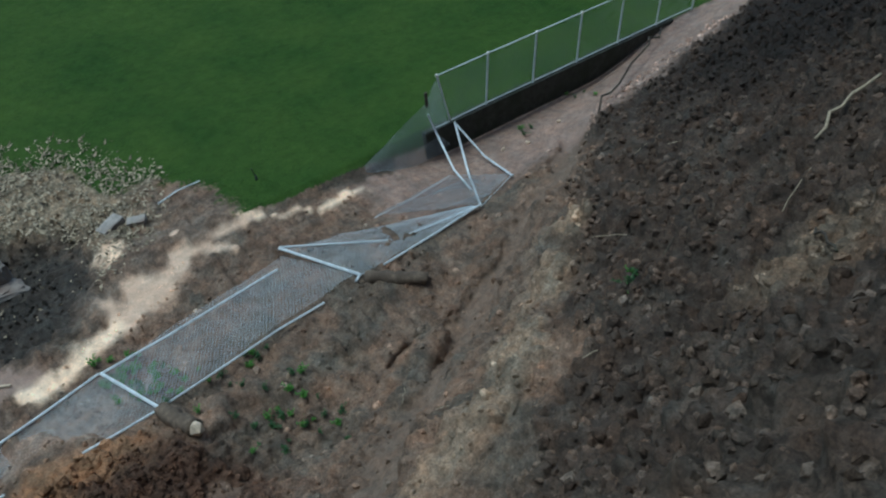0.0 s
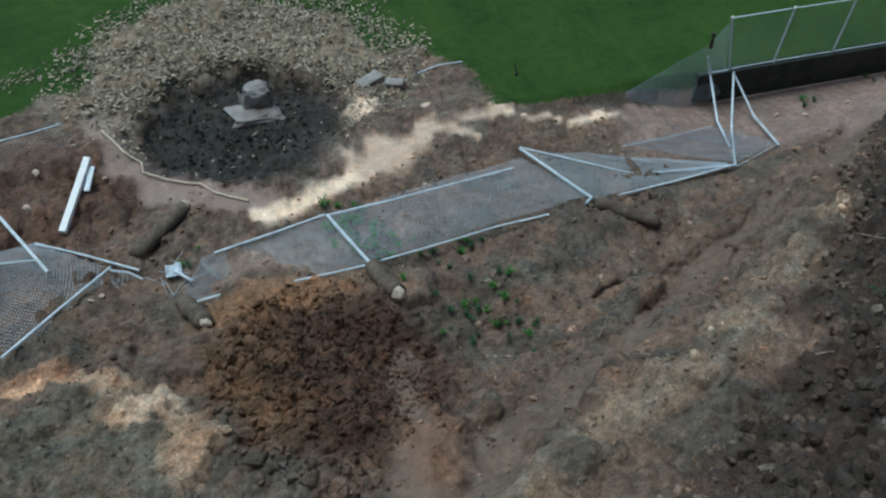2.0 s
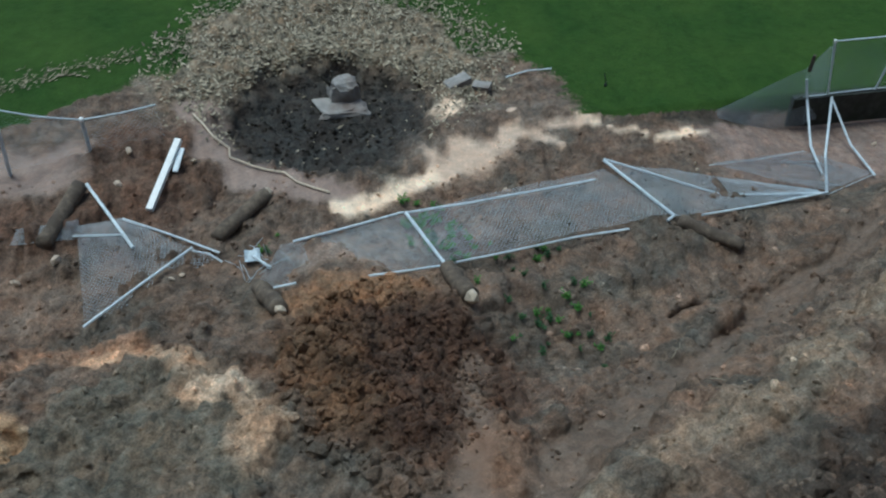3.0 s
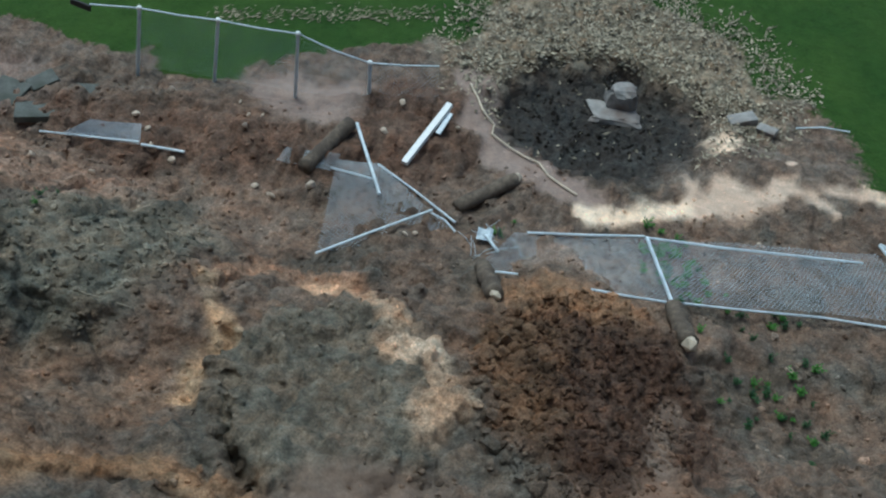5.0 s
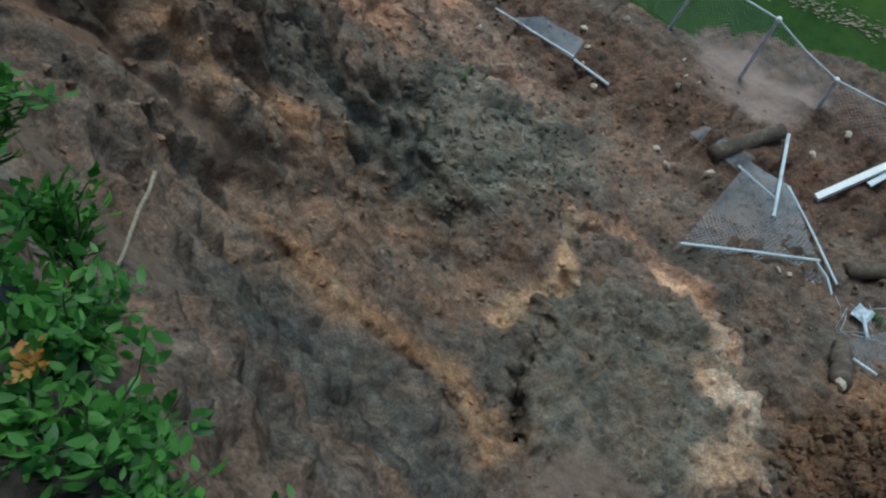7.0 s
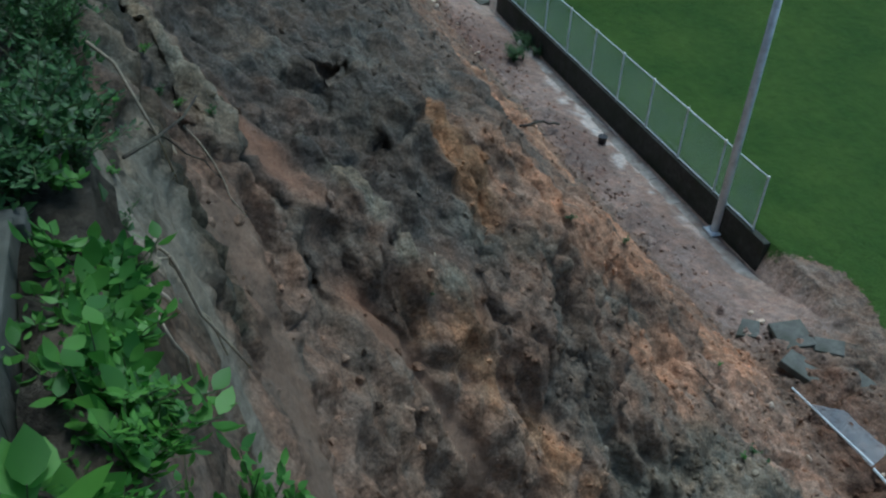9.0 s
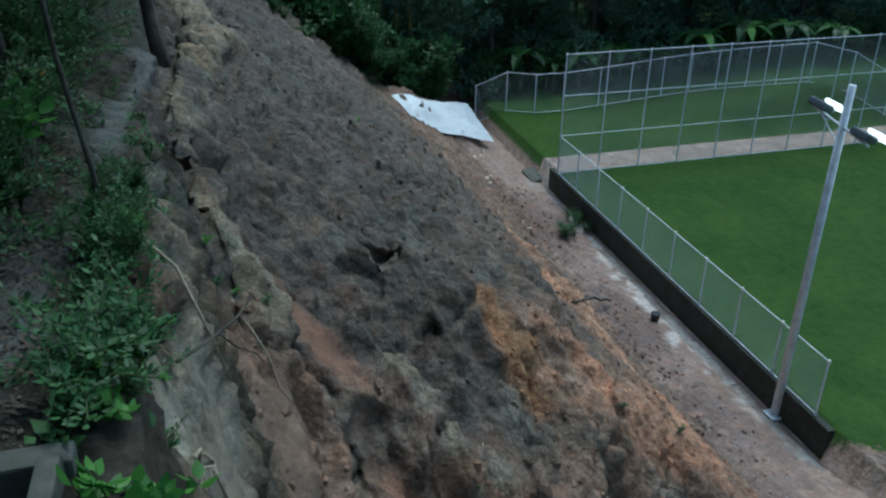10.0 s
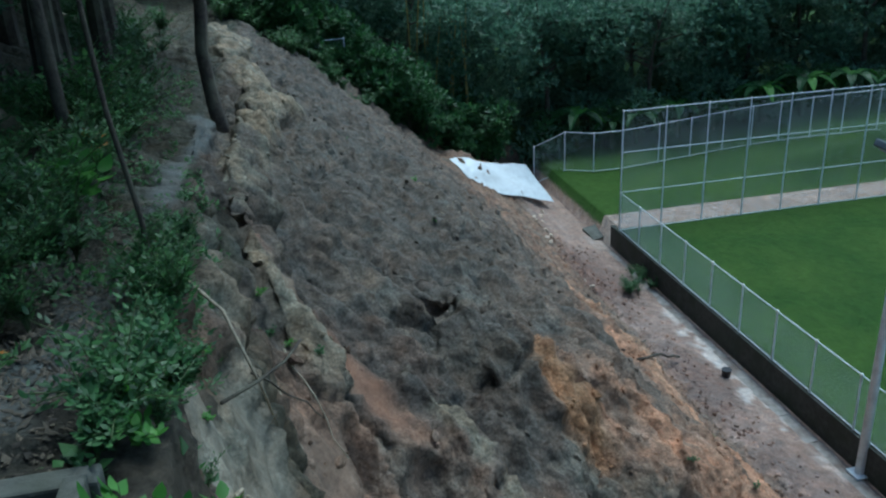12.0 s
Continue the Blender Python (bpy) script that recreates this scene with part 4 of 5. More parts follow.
lay_pipe(ff, "rail", [(-1.6, -3.7, 0.2), (-1.25, -4.05, 0.1)], 0.03)


# ---------------------------------------------------------------- post footings, beams, blocks
def footing(a, b, r, label, pale=True, seed=1):
    """A concrete post footing caked in earth, its broken end pale."""
    a, b = Vector(a), Vector(b)
    t = thing("post_footing", a, label, "concrete footing", "uprooted post footings")
    rn = random.Random(seed)
    n = 9
    g = Geo()
    g.tube([a.lerp(b, k / n) + Vector((rn.gauss(0, .012), rn.gauss(0, .012), rn.gauss(0, .012))) for k in range(n + 1)], [r * rn.uniform(0.90, 1.08) for k in range(n + 1)], 14)
    for i in range(len(g.v)):
        g.v[i] = g.v[i] + Vector((1, 1, 1)) * (0.03 * noise.noise(g.v[i] * 9))
    part("shaft", g, M_FOOT, t, smooth=True)
    if pale:
        g = Geo().rock(b + (b - a).normalized() * 0.02, r * 0.95, rn, 0.8, 0.2)
        part("broken_end", g, M_BREAK, t, "pale broken concrete end")
    return t


footing(on(2.45, -4.7, 0.1), on(2.75, -5.75, 0.1), 0.19, "earth-caked concrete footing still on its fallen post", True, 2)
footing(on(8.15, -4.0, 0.08), on(9.3, -4.95, 0.1), 0.16, "dark uprooted concrete post footing lying on mud", False, 3)
footing(on(-1.52, -4.6, 0.1), on(-1.12, -5.6, 0.12), 0.18, "uprooted concrete footing beside the crumpled mesh", True, 4)
footing(on(-6.0, -2.6, 0.12), on(-5.35, -1.0, 0.16), 0.17, "long earth-brown concrete footing lying across mesh", False, 5)
footing(on(-2.4, -2.75, 0.08), on(-1.2, -1.62, 0.12), 0.17, "mud-coated concrete footing with pale broken end", True, 6)

wb = thing("white_beam", on(-3.8, -1.8), "long white painted beam dropped on red-brown mud", "beam")
a, b = on(-3.83, -1.85, 0.12), on(-3.12, -0.02, 0.28)
d = (b - a).normalized()
part("beam", Geo().box(Matrix.Translation(a.lerp(b, 0.5)) @ d.to_track_quat("X", "Z").to_matrix().to_4x4(), (b - a).length, 0.16, 0.12, 0.012), M_WHITE, wb)
wb = thing("white_board", on(-3.2, -0.4), "short pale grey board beside the white beam", "board")
a, b = on(-3.24, -0.85, 0.08), on(-3.06, -0.22, 0.16)
d = (b - a).normalized()
part("board", Geo().box(Matrix.Translation(a.lerp(b, 0.5)) @ d.to_track_quat("X", "Z").to_matrix().to_4x4(), (b - a).length, 0.13, 0.05, 0.008), M_GALV, wb)

rnd = random.Random(5)
cb = thing("concrete_block", on(1.0, 2.3), "pale concrete block on a slab in the dark crater", "concrete block")
def rough_lump(c, size, seed, n=3):
    """A broken lump: an icosphere pushed about at two scales."""
    bm = bmesh.new()
    bmesh.ops.create_icosphere(bm, subdivisions=n, radius=1.0)
    bm.verts.index_update()
    g = Geo()
    for v in bm.verts:
        d = v.co.normalized()
        d = Vector([math.copysign(abs(q) ** 0.6, q) for q in d])
        k = 0.85 + 0.35 * noise.noise(v.co * 1.3 + Vector((seed, 0, 0))) + 0.14 * noise.noise(v.co * 4.1 + Vector((0, seed, 0)))
        g.v.append(Vector(c) + Vector((d.x * size[0], d.y * size[1], d.z * size[2])) * k)
    g.f = [tuple(v.index for v in fc.verts) for fc in bm.faces]
    bm.free()
    return g


part("slab", rough_lump(on(0.95, 2.0, 0.04), (0.80, 0.46, 0.12), 3), M_CONC, cb, "flat mud-stained concrete slab")
part("block", rough_lump(on(1.05, 2.35, 0.28), (0.44, 0.32, 0.36), 8), M_CONC, cb)
g = Geo()
for k in range(5):
    p = on(0.8 + rnd.gauss(0, .15), 2.75 + rnd.gauss(0, .12), 0.1)
    g.tube([p, p + Vector((rnd.gauss(0, .15), rnd.gauss(0, .1), rnd.uniform(.3, .6)))], 0.035, 6)
part("stump_roots", g, M_BARK, cb, "dark broken roots")

for c, sz, rot, lab in (((4.1, 1.9), (0.7, 0.4, 0.2), 20, "grey broken concrete slab at the crater rim"), ((4.7, 1.6), (0.5, 0.25, 0.15), -30, "small grey concrete fragment at the crater rim"), ((-12.9, -2.2), (0.9, 0.7, 0.16), 25, "tilted broken slab by the mud heap"), ((-13.9, -1.7), (1.0, 0.8, 0.16), -15, "cracked grey gutter slab pushed up by mud"), ((-12.1, -1.0), (0.9, 0.5, 0.16), 10, "broken wall slab leaning on the mud"), ((-13.2, -1.2), (0.7, 0.5, 0.14), 50, "broken grey gutter slab on mud"), ((-14.6, -2.4), (0.6, 0.5, 0.14), -40, "broken grey gutter slab on mud"), ((-38.0, -0.3), (1.2, 0.7, 0.25), 5, "pale concrete slab at the fence corner")):
    g = Geo().box(Matrix.Translation(on(*c, sz[2] * 0.3)) @ Euler((radians(rnd.uniform(-10, 10)), radians(rnd.uniform(-10, 10)), radians(rot))).to_matrix().to_4x4(), *sz, 0.03)
    g.v = [v + Vector((1, 1, 1)) * 0.05 * noise.noise(v * 3.1) for v in g.v]
    single("broken_slab", g, M_DRAIN if c[0] < -10 else M_CONC, lab, "concrete slab", "broken slabs")
single("thin_rod", Geo().tube([on(5.5, 2.06, 0.05), on(6.1, 2.08, 0.1), on(6.8, 2.12, 0.06)], 0.022, 6), M_GALV, "thin pale metal rod lying at the turf edge", "rod")
g = Geo().rock(on(8.1, 1.25, 0.04), 0.09, rnd)
g.tube([on(8.1, 1.25, 0.05), on(8.05, 1.35, 0.35)], 0.012, 5)
single("dark_peg", g, M_BLACK, "small black peg standing in the turf", "peg")
single("black_bucket", Geo().tube([on(-24.75, -1.05), on(-24.75, -1.05, 0.28)], [0.13, 0.17], 14), M_BLACK, "small dark bucket standing in the gutter", "bucket")

rope = [(-2.85, 1.5), (-2.6, 0.9), (-2.3, 0.35), (-2.05, 0.1), (-1.95, -0.25), (-1.5, -0.55), (-1.1, -0.7), (-0.75, -0.85), (-0.5, -1.2), (-0.1, -1.5), (0.2, -1.75)]
single("pale_rope", Geo().tube([on(x + 0.05 * math.sin(9 * k), y, 0.05) for k, (x, y) in enumerate(rope)], 0.028, 6), M_BREAK, "pale rope of straw and foam at the crater edge", "rope")

# drainage channel by the crest
dr = thing("drain_channel", (-3.6, -16.2, 12.6), "pale concrete drainage channel with a dark inside", "drain")
for y0, wd in ((-15.965, 0.085), (-16.46, 0.13)):
    for xa, xb in ((-5.3, -4.3), (-4.3, -3.1), (-3.1, -1.9)):
        za, zb = np.interp((xa, xb), XS, CREST_Z)
        m = Matrix.Translation(((xa + xb) / 2, y0, (za + zb) / 2 - 0.18)) @ Euler((0, -math.atan2(zb - za, xb - xa), 0)).to_matrix().to_4x4()
        part("side_wall", Geo().box(m, xb - xa, wd, 0.6, 0.015), M_DRAIN, dr)
part("end_wall", Geo().box(pose(-5.36, -16.2, 12.36), 0.12, 0.62, 0.6, 0.015), M_DRAIN, dr)
g = Geo()
bm = bmesh.new()
bmesh.ops.create_grid(bm, x_segments=14, y_segments=10, size=0.5)
bm.verts.index_update()
g.v = [Vector((-3.05 + v.co.x * 0.62, -15.72 + v.co.y * 0.36, 12.86 + 0.10 * noise.noise(v.co * 4) - 0.25 * max(0, v.co.y))) for v in bm.verts]
g.f = [tuple(v.index for v in fc.verts) for fc in bm.faces]
bm.free()
single("black_plastic_sheet", g, M_BLACK, "crumpled black plastic sheet over the drain edge", "plastic sheet", smooth=True)

# the tarp at the far end of the slope
g = Geo()
far_l, far_r, near_l, near_r = Vector((-42.3, -6.2, 2.1)), Vector((-42.6, -2.2, 1.4)), Vector((-40.0, -5.4, 1.3)), Vector((-41.4, -1.1, -0.35))
for i in range(13):
    for j in range(9):
        p = far_l.lerp(far_r, i / 12).lerp(near_l.lerp(near_r, i / 12), j / 8)
        p.z = max(p.z + 0.10 * noise.noise(p * 1.3), ground_at(p.x, p.y) + 0.06)
        g.v.append(p)
g.f = [(i * 9 + j, i * 9 + j + 1, i * 9 + j + 10, i * 9 + j + 9) for i in range(12) for j in range(8)]
single("tarpaulin", g, M_TARP, "pale tarpaulin spread over the slope foot", "tarpaulin", smooth=True)

# ---------------------------------------------------------------- stones and earth clods
STONES = ((-9.95, -0.86, 9), (-10.56, -1.69, 9), (-10.07, -2.12, 7), (-9.82, -2.52, 6), (-10.5, -4.0, 7), (-9.18, -2.85, 9), (-8.18, -0.84, 5), (-7.83, -1.25, 5), (-7.68, -1.84, 8), (-7.5, -1.18, 5), (-5.74, -3.06, 12), (-6.54, -3.48, 9), (-7.0, -3.27, 8), (-4.53, -0.99, 8), (-4.3, -0.04, 8), (-5.5, -1.03, 5), (-3.3, -4.05, 6), (-2.81, -0.5, 8), (-3.1, -3.92, 5), (9.5, -1.9, 5), (9.4, -2.2, 5), (15.1, -1.35, 6), (15.9, -1.6, 6), (17.4, -1.43, 6), (4.47, -2.05, 5), (-15.4, -1.7, 7), (-14.8, -1.9, 9), (-11.6, -4.3, 10))
rnd = random.Random(21)
for x, y, r in STONES:
    single("stone", Geo().rock(on(x, y, r * 0.006), r / 72, rnd, 0.6, 0.25), M_STONE, "pale cream stone lying on the mud", "stone", "pale stones")
for k in range(16):
    u = k / 15
    x, y = -40.5 + 9.0 * u + rnd.gauss(0, .3), -2.4 - 1.2 * u + rnd.gauss(0, .35)
    single("stone", Geo().rock(on(x, y, 0.03), rnd.uniform(.08, .2), rnd, 0.5), M_STONE, "white rubble below the tarpaulin", "stone", "pale stones")


def clods(name, shade, label, n, where, lo, hi, seed):
    """Loose clods of earth spread by the chance function where(x, y)."""
    rn = random.Random(seed)
    g, tint = Geo(), []
    made = tries = 0
    x0, x1, y0, y1 = where[0]
    while made < n and tries < n * 12:
        tries += 1
        x, y = rn.uniform(x0, x1), rn.uniform(y0, y1)
        if rn.random() > where[1](x, y):
            continue
        s_ = lo + (hi - lo) * rn.random() ** 2.6
        hit = BVH.ray_cast(Vector((x, y, 60)), Vector((0, 0, -1)))
        g.rock(hit[0] + hit[1] * (s_ * -0.08), s_, rn, 0.8, 0.35)
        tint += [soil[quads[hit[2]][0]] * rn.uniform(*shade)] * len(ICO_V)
        made += 1
    ob = tagged(single(name, g, M_GROUND, label, "clods", origin=(0, 0, 0)), kind="stuff")
    ob.data.color_attributes.new("soil", "FLOAT_COLOR", "POINT").data.foreach_set("color", np.c_[np.array(tint), np.ones(len(tint))].astype(np.float32).ravel())
    return ob


ell = lambda x, y, cx, cy, rx, ry: max(0.0, 1.2 - ((x - cx) / rx) ** 2 - ((y - cy) / ry) ** 2)
clods("brown_clods", (0.65, 1.25), "loose dark brown clods of the debris lobe", 2600, ((-1.6, 3.8, -10.6, -4.9), lambda x, y: ell(x, y, 0.95, -7.75, 2.1, 2.5)), 0.012, 0.10, 31)
clods("rim_clods", (0.8, 1.3), "large broken clods along the rim of the brown lobe", 260, ((-1.9, 1.2, -11.0, -5.0), lambda x, y: max(0.0, 1 - abs(math.hypot((x - 0.95) / 2.1, (y + 7.9) / 2.7) - 0.92) / 0.2)), 0.06, 0.22, 38)
clods("slope_clods", (0.8, 2.5), "loose grey-brown clods on the steep slope", 17000, ((3, 24, -18.5, -2), lambda x, y: 1.0 if np.interp(x, (3, 4.4, 6.2, 7.7, 10.2, 13, 17.7, 26), (-13.0, -12.4, -11.6, -10.8, -8.5, -5.6, -2.2, 0.5)) - y > 0.2 else 0.06), 0.014, 0.135, 32)
clods("mound_clods", (0.9, 1.6), "loose dark clods on the mound", 700, ((-11, -6, -9.6, -4.8), lambda x, y: ell(x, y, -8.3, -7.3, 2.0, 2.2)), 0.015, 0.11, 33)
clods("slide_clods", (0.85, 1.7), "scattered clods over the slide", 5200, ((-14, 10, -11.8, -0.5), lambda x, y: max(0, 0.35 + 0.9 * noise.noise(Vector((x * .7, y * .7, 2))))), 0.012, 0.085, 34)
clods("west_slope_clods", (0.9, 1.7), "scattered clods on the orange slope", 3000, ((-34, -7, -15.2, -2.2), lambda x, y: max(0, 0.35 + 0.9 * noise.noise(Vector((x * .5, y * .5, 7))))), 0.015, 0.10, 35)
clods("crater_clods", (0.7, 1.3), "wet dark clods inside the crater", 600, ((-2.2, 3.5, -0.9, 3.6), lambda x, y: ell(x, y, 0.65, 1.35, 2.5, 2.0)), 0.015, 0.10, 36)
clods("gutter_rubble", (0.8, 1.8), "mud lumps and rubble along the gutter", 1500, ((-37, -11, -3.6, -1.2), lambda x, y: 0.3 + 0.7 * max(0, (-1.2 - y) / 2)), 0.015, 0.10, 37)

# leaf litter fanned out beyond the crater
M_LITTER = per_thing("straw_litter", (0.10, 0.08, 0.045), (0.58, 0.49, 0.35))
rnd = random.Random(41)
g = Geo()
made = 0
while made < 7000:
    x, y = rnd.uniform(-5.6, 7.6), rnd.uniform(-0.4, 8.6)
    d = math.hypot((x - 0.9) / 5.4, (y - 3.6) / 4.2)
    inside = math.hypot((x - 0.65) / 2.75, (y - 1.35) / 2.2) < 1.0
    if inside and rnd.random() > 0.03 or rnd.random() > 1.05 - d ** 2 or rnd.random() > 0.55 + 0.9 * noise.noise(Vector((x, y, 4))):
        continue
    w = rnd.uniform(0, 6.28)
    way = Vector((math.cos(w), math.sin(w), rnd.uniform(-.05, .5)))
    g.leaf(on(x, y, 0.02), way, way.cross(Vector((0, 0, 1))), 0.05 + 0.20 * rnd.random() ** 2, rnd.uniform(0.03, 0.10), rnd.uniform(-.2, .4))
    made += 1
for k in range(420):
    x = rnd.uniform(-10.5, -4.5)
    y = 2.6 + 0.28 * (x + 10.5) + rnd.gauss(0, 0.22)
    w = rnd.uniform(-.6, .6)
    way = Vector((math.cos(w), math.sin(w), rnd.uniform(0, .3)))
    g.leaf(on(x, y, 0.02), way, way.cross(Vector((0, 0, 1))), rnd.uniform(0.08, 0.2), rnd.uniform(0.03, 0.06))
tagged(single("leaf_litter", g, M_LITTER, "straw-coloured leaf litter strewn on the turf", "leaf litter", origin=(0, 0, 0)), kind="stuff")


# ---------------------------------------------------------------- plants
M_LEAF = per_thing("fresh_leaves", (0.045, 0.16, 0.022), (0.16, 0.38, 0.062), 0.5, 0.4)
# two darker copies of the fresh green, with undergrowth shade in their colour
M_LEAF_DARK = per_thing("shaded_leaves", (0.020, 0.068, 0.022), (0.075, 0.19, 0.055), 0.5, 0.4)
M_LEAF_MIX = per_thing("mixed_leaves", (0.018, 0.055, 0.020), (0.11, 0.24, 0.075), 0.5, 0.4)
# tree green made paler and bluer: distant haze put into the leaf colour
M_TREE = per_thing("hazed_forest_leaves", (0.052, 0.125, 0.080), (0.185, 0.320, 0.200), 0.5, 0.4)
M_YELLOW = per_thing("yellowing_leaves", (0.35, 0.22, 0.03), (0.45, 0.17, 0.03), 0.6)
M_STEM = speckled("green_stem", (0.06, 0.09, 0.03), 0.4, 20, 0.7)


def shrub(name, label, leafm, n_stem, height, n_leaf, lmin, lmax, seed, spread=0.5, ratio=0.48, category="shrub"):
    rn = random.Random(seed)
    t = thing(name, (0, 0, 0), label, category)
    gs, gl = Geo(), Geo()
    for k in range(n_stem):
        w = rn.uniform(0, 6.28)
        lean = rn.uniform(0.1, spread)
        hgt = height * rn.uniform(0.6, 1.1)
        pts = [Vector((math.cos(w) * lean * q * q * hgt, math.sin(w) * lean * q * q * hgt, hgt * q)) + Vector((rn.gauss(0, .02), rn.gauss(0, .02), 0)) * q for q in (0, 0.25, 0.5, 0.75, 1)]
        gs.tube(pts, [height * 0.014 * (1.2 - 0.2 * i) for i in range(5)], 5)
        for q in range(n_leaf):
            u = rn.uniform(0.2, 1.0) ** 0.8
            i = min(int(u * 4), 3)
            p = pts[i].lerp(pts[i + 1], u * 4 - i)
            a = rn.uniform(0, 6.28)
            way = Vector((math.cos(a), math.sin(a), rn.uniform(-0.25, 0.55)))
            L = rn.uniform(lmin, lmax)
            p = p + way * rn.uniform(0, 0.12 * height)
            gl.ovate(p, way, way.cross(Vector((rn.gauss(0, .25), rn.gauss(0, .25), 1))), L, L * ratio, rn.uniform(.05, .45))
    part("stem", gs, M_STEM, t)["kind"] = "stuff"
    part("foliage", gl, leafm, t, smooth=True)["kind"] = "stuff"
    return t


def place(proto, x, y, z=None, scale=1.0, turn=0.0, lean=(0, 0), label=""):
    z = ground_at(x, y) if z is None else z
    ob = copy_thing(proto, Matrix.Translation((x, y, z)) @ Euler((radians(lean[0]), radians(lean[1]), radians(turn))).to_matrix().to_4x4())
    ob.scale = (scale, scale, scale)
    if label:
        ob["label"] = label
    return ob


rnd = random.Random(77)
CREST = [shrub("weed", "fresh green broad-leaved weed on the crest edge", M_LEAF, 10, 0.34, 24, 0.034, 0.082, 100 + k, 1.0) for k in range(3)]
spots = []
x = -1.45
while x > -5.0:
    spots.append((x, float(np.interp(x, (-5, -3, -1.5), (-15.74, -15.62, -15.74))) + rnd.uniform(-.03, .07), rnd.uniform(0.32, 0.5) if x > -2.0 else rnd.uniform(0.42, 0.72)))
    x -= rnd.uniform(0.07, 0.15)
for i, (x, y, sc) in enumerate(spots):
    z = float(np.interp(x, XS, CREST_Z)) - 0.12
    place(CREST[i % 3], x, y, z, sc, rnd.uniform(0, 360), (rnd.uniform(-48, -22), rnd.uniform(-15, 15)))
for k in range(7):
    x = rnd.uniform(-4.6, -2.3)
    y = -15.45 + rnd.uniform(-.1, .1)
    place(CREST[k % 3], x, y, float(np.interp(x, XS, CREST_Z)) - rnd.uniform(0.5, 0.9), rnd.uniform(.7, 1.1), rnd.uniform(0, 360), (-50, 0))
for k in range(42):
    x = rnd.uniform(-2.75, -1.55)
    y = -15.66 + rnd.uniform(-0.2, 0.12) - (0.06 if x > -1.9 else 0.0)
    place(CREST[k % 3], x, y, float(np.interp(x, XS, CREST_Z)) - rnd.uniform(0.18, 0.34), rnd.uniform(0.36, 0.58), rnd.uniform(0, 360), (rnd.uniform(-40, -10), rnd.uniform(-15, 15)))
MID = [shrub("broad_leaved_weed", "bright broad-leaved weed hanging over the scarp edge", M_LEAF, 6, 0.36, 12, 0.065, 0.13, 180 + k, 1.0, 0.6, "weed") for k in range(2)]
for k in range(24):
    x = rnd.uniform(-5.15, -3.75)
    place(MID[k % 2], x, -15.68 + rnd.uniform(-.16, .12), float(np.interp(x, XS, CREST_Z)) - rnd.uniform(0.12, 0.4), rnd.uniform(.55, .95), rnd.uniform(0, 360), (rnd.uniform(-45, -10), rnd.uniform(-20, 20)))
big = shrub("large_leaved_weed", "large soft green leaves at the crest edge", M_LEAF, 4, 0.3, 7, 0.10, 0.17, 140, 0.9, 0.7)
place(big, -3.92, -15.82, 12.55, 1.15, 40, (-10, 0))
place(big, -4.45, -15.70, 12.40, 0.6, 160, (-20, 0))
place(big, -8.35, -15.98, None, 0.9, 200)
for k in range(9):
    place(big, rnd.uniform(-15, -8.5), rnd.uniform(-18.2, -16.9), None, rnd.uniform(1.0, 1.9), rnd.uniform(0, 360), (0, 0), "broad pale green leaves standing in the undergrowth")
for k in range(6):
    place(CREST[k % 3], -2.55 - 0.35 * k + rnd.uniform(-.1, .1), -16.62 + rnd.uniform(-.1, .1), None, 0.9, rnd.uniform(0, 360), (10, 0))

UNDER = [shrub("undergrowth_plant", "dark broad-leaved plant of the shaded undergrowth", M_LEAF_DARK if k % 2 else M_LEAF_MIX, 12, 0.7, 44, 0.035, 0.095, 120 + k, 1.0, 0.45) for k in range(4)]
for (x, y, sc) in ((-6.0, -15.8, .6), (-6.35, -15.85, .8), (-6.7, -15.95, .7), (-7.0, -15.85, .8), (-7.35, -15.95, .9), (-7.8, -15.95, .8), (-8.4, -16.0, .9), (-9.2, -16.0, .7), (-8.9, -15.95, .7), (-6.2, -15.7, .5)):
    for q in range(3):
        place((UNDER + MID)[(int(abs(x) * 10) + 2 * q) % 6], x - 0.3 + rnd.gauss(0, .45), y + rnd.gauss(0, .07), None, sc * rnd.uniform(0.4, 0.8), rnd.uniform(0, 360), (rnd.uniform(-25, 5), 0))
for k in range(280):
    x = rnd.uniform(-32, -5.5) if k % 2 else rnd.uniform(-15.5, -5.4)
    y = rnd.uniform(-22, -16.7) if k % 2 else -16.4 - 2.6 * rnd.random() ** 1.3
    if y > -16.62 + 0.035 * min(0, x + 8):
        continue
    place(UNDER[k % 4], x, y, None, rnd.uniform(0.55, 0.95) * (1.0 if x > -13 else 1.5), rnd.uniform(0, 360), (rnd.uniform(-15, 15), rnd.uniform(-15, 15)))
for k in range(9):
    place((UNDER + MID)[k % 6], rnd.uniform(-6.5, -5.5), rnd.uniform(-15.98, -15.7), None, rnd.uniform(.35, .6), rnd.uniform(0, 360), (-15, 0))
yel = shrub("yellowing_plant", "undergrowth plant with orange and yellow dying leaves", M_YELLOW, 4, 0.7, 8, 0.15, 0.3, 150, 0.8)
for x, y in ((-2.75, -15.62), (-2.2, -15.66)):
    place(yel, x, y, float(np.interp(x, XS, CREST_Z)), 0.11, rnd.uniform(0, 360))
for x, y in ((-12.2, -16.95), (-13.0, -17.3), (-19.0, -17.6), (-7.3, -16.85)):
    place(yel, x, y, None, 0.55 if x < -10 else 0.25, rnd.uniform(0, 360))

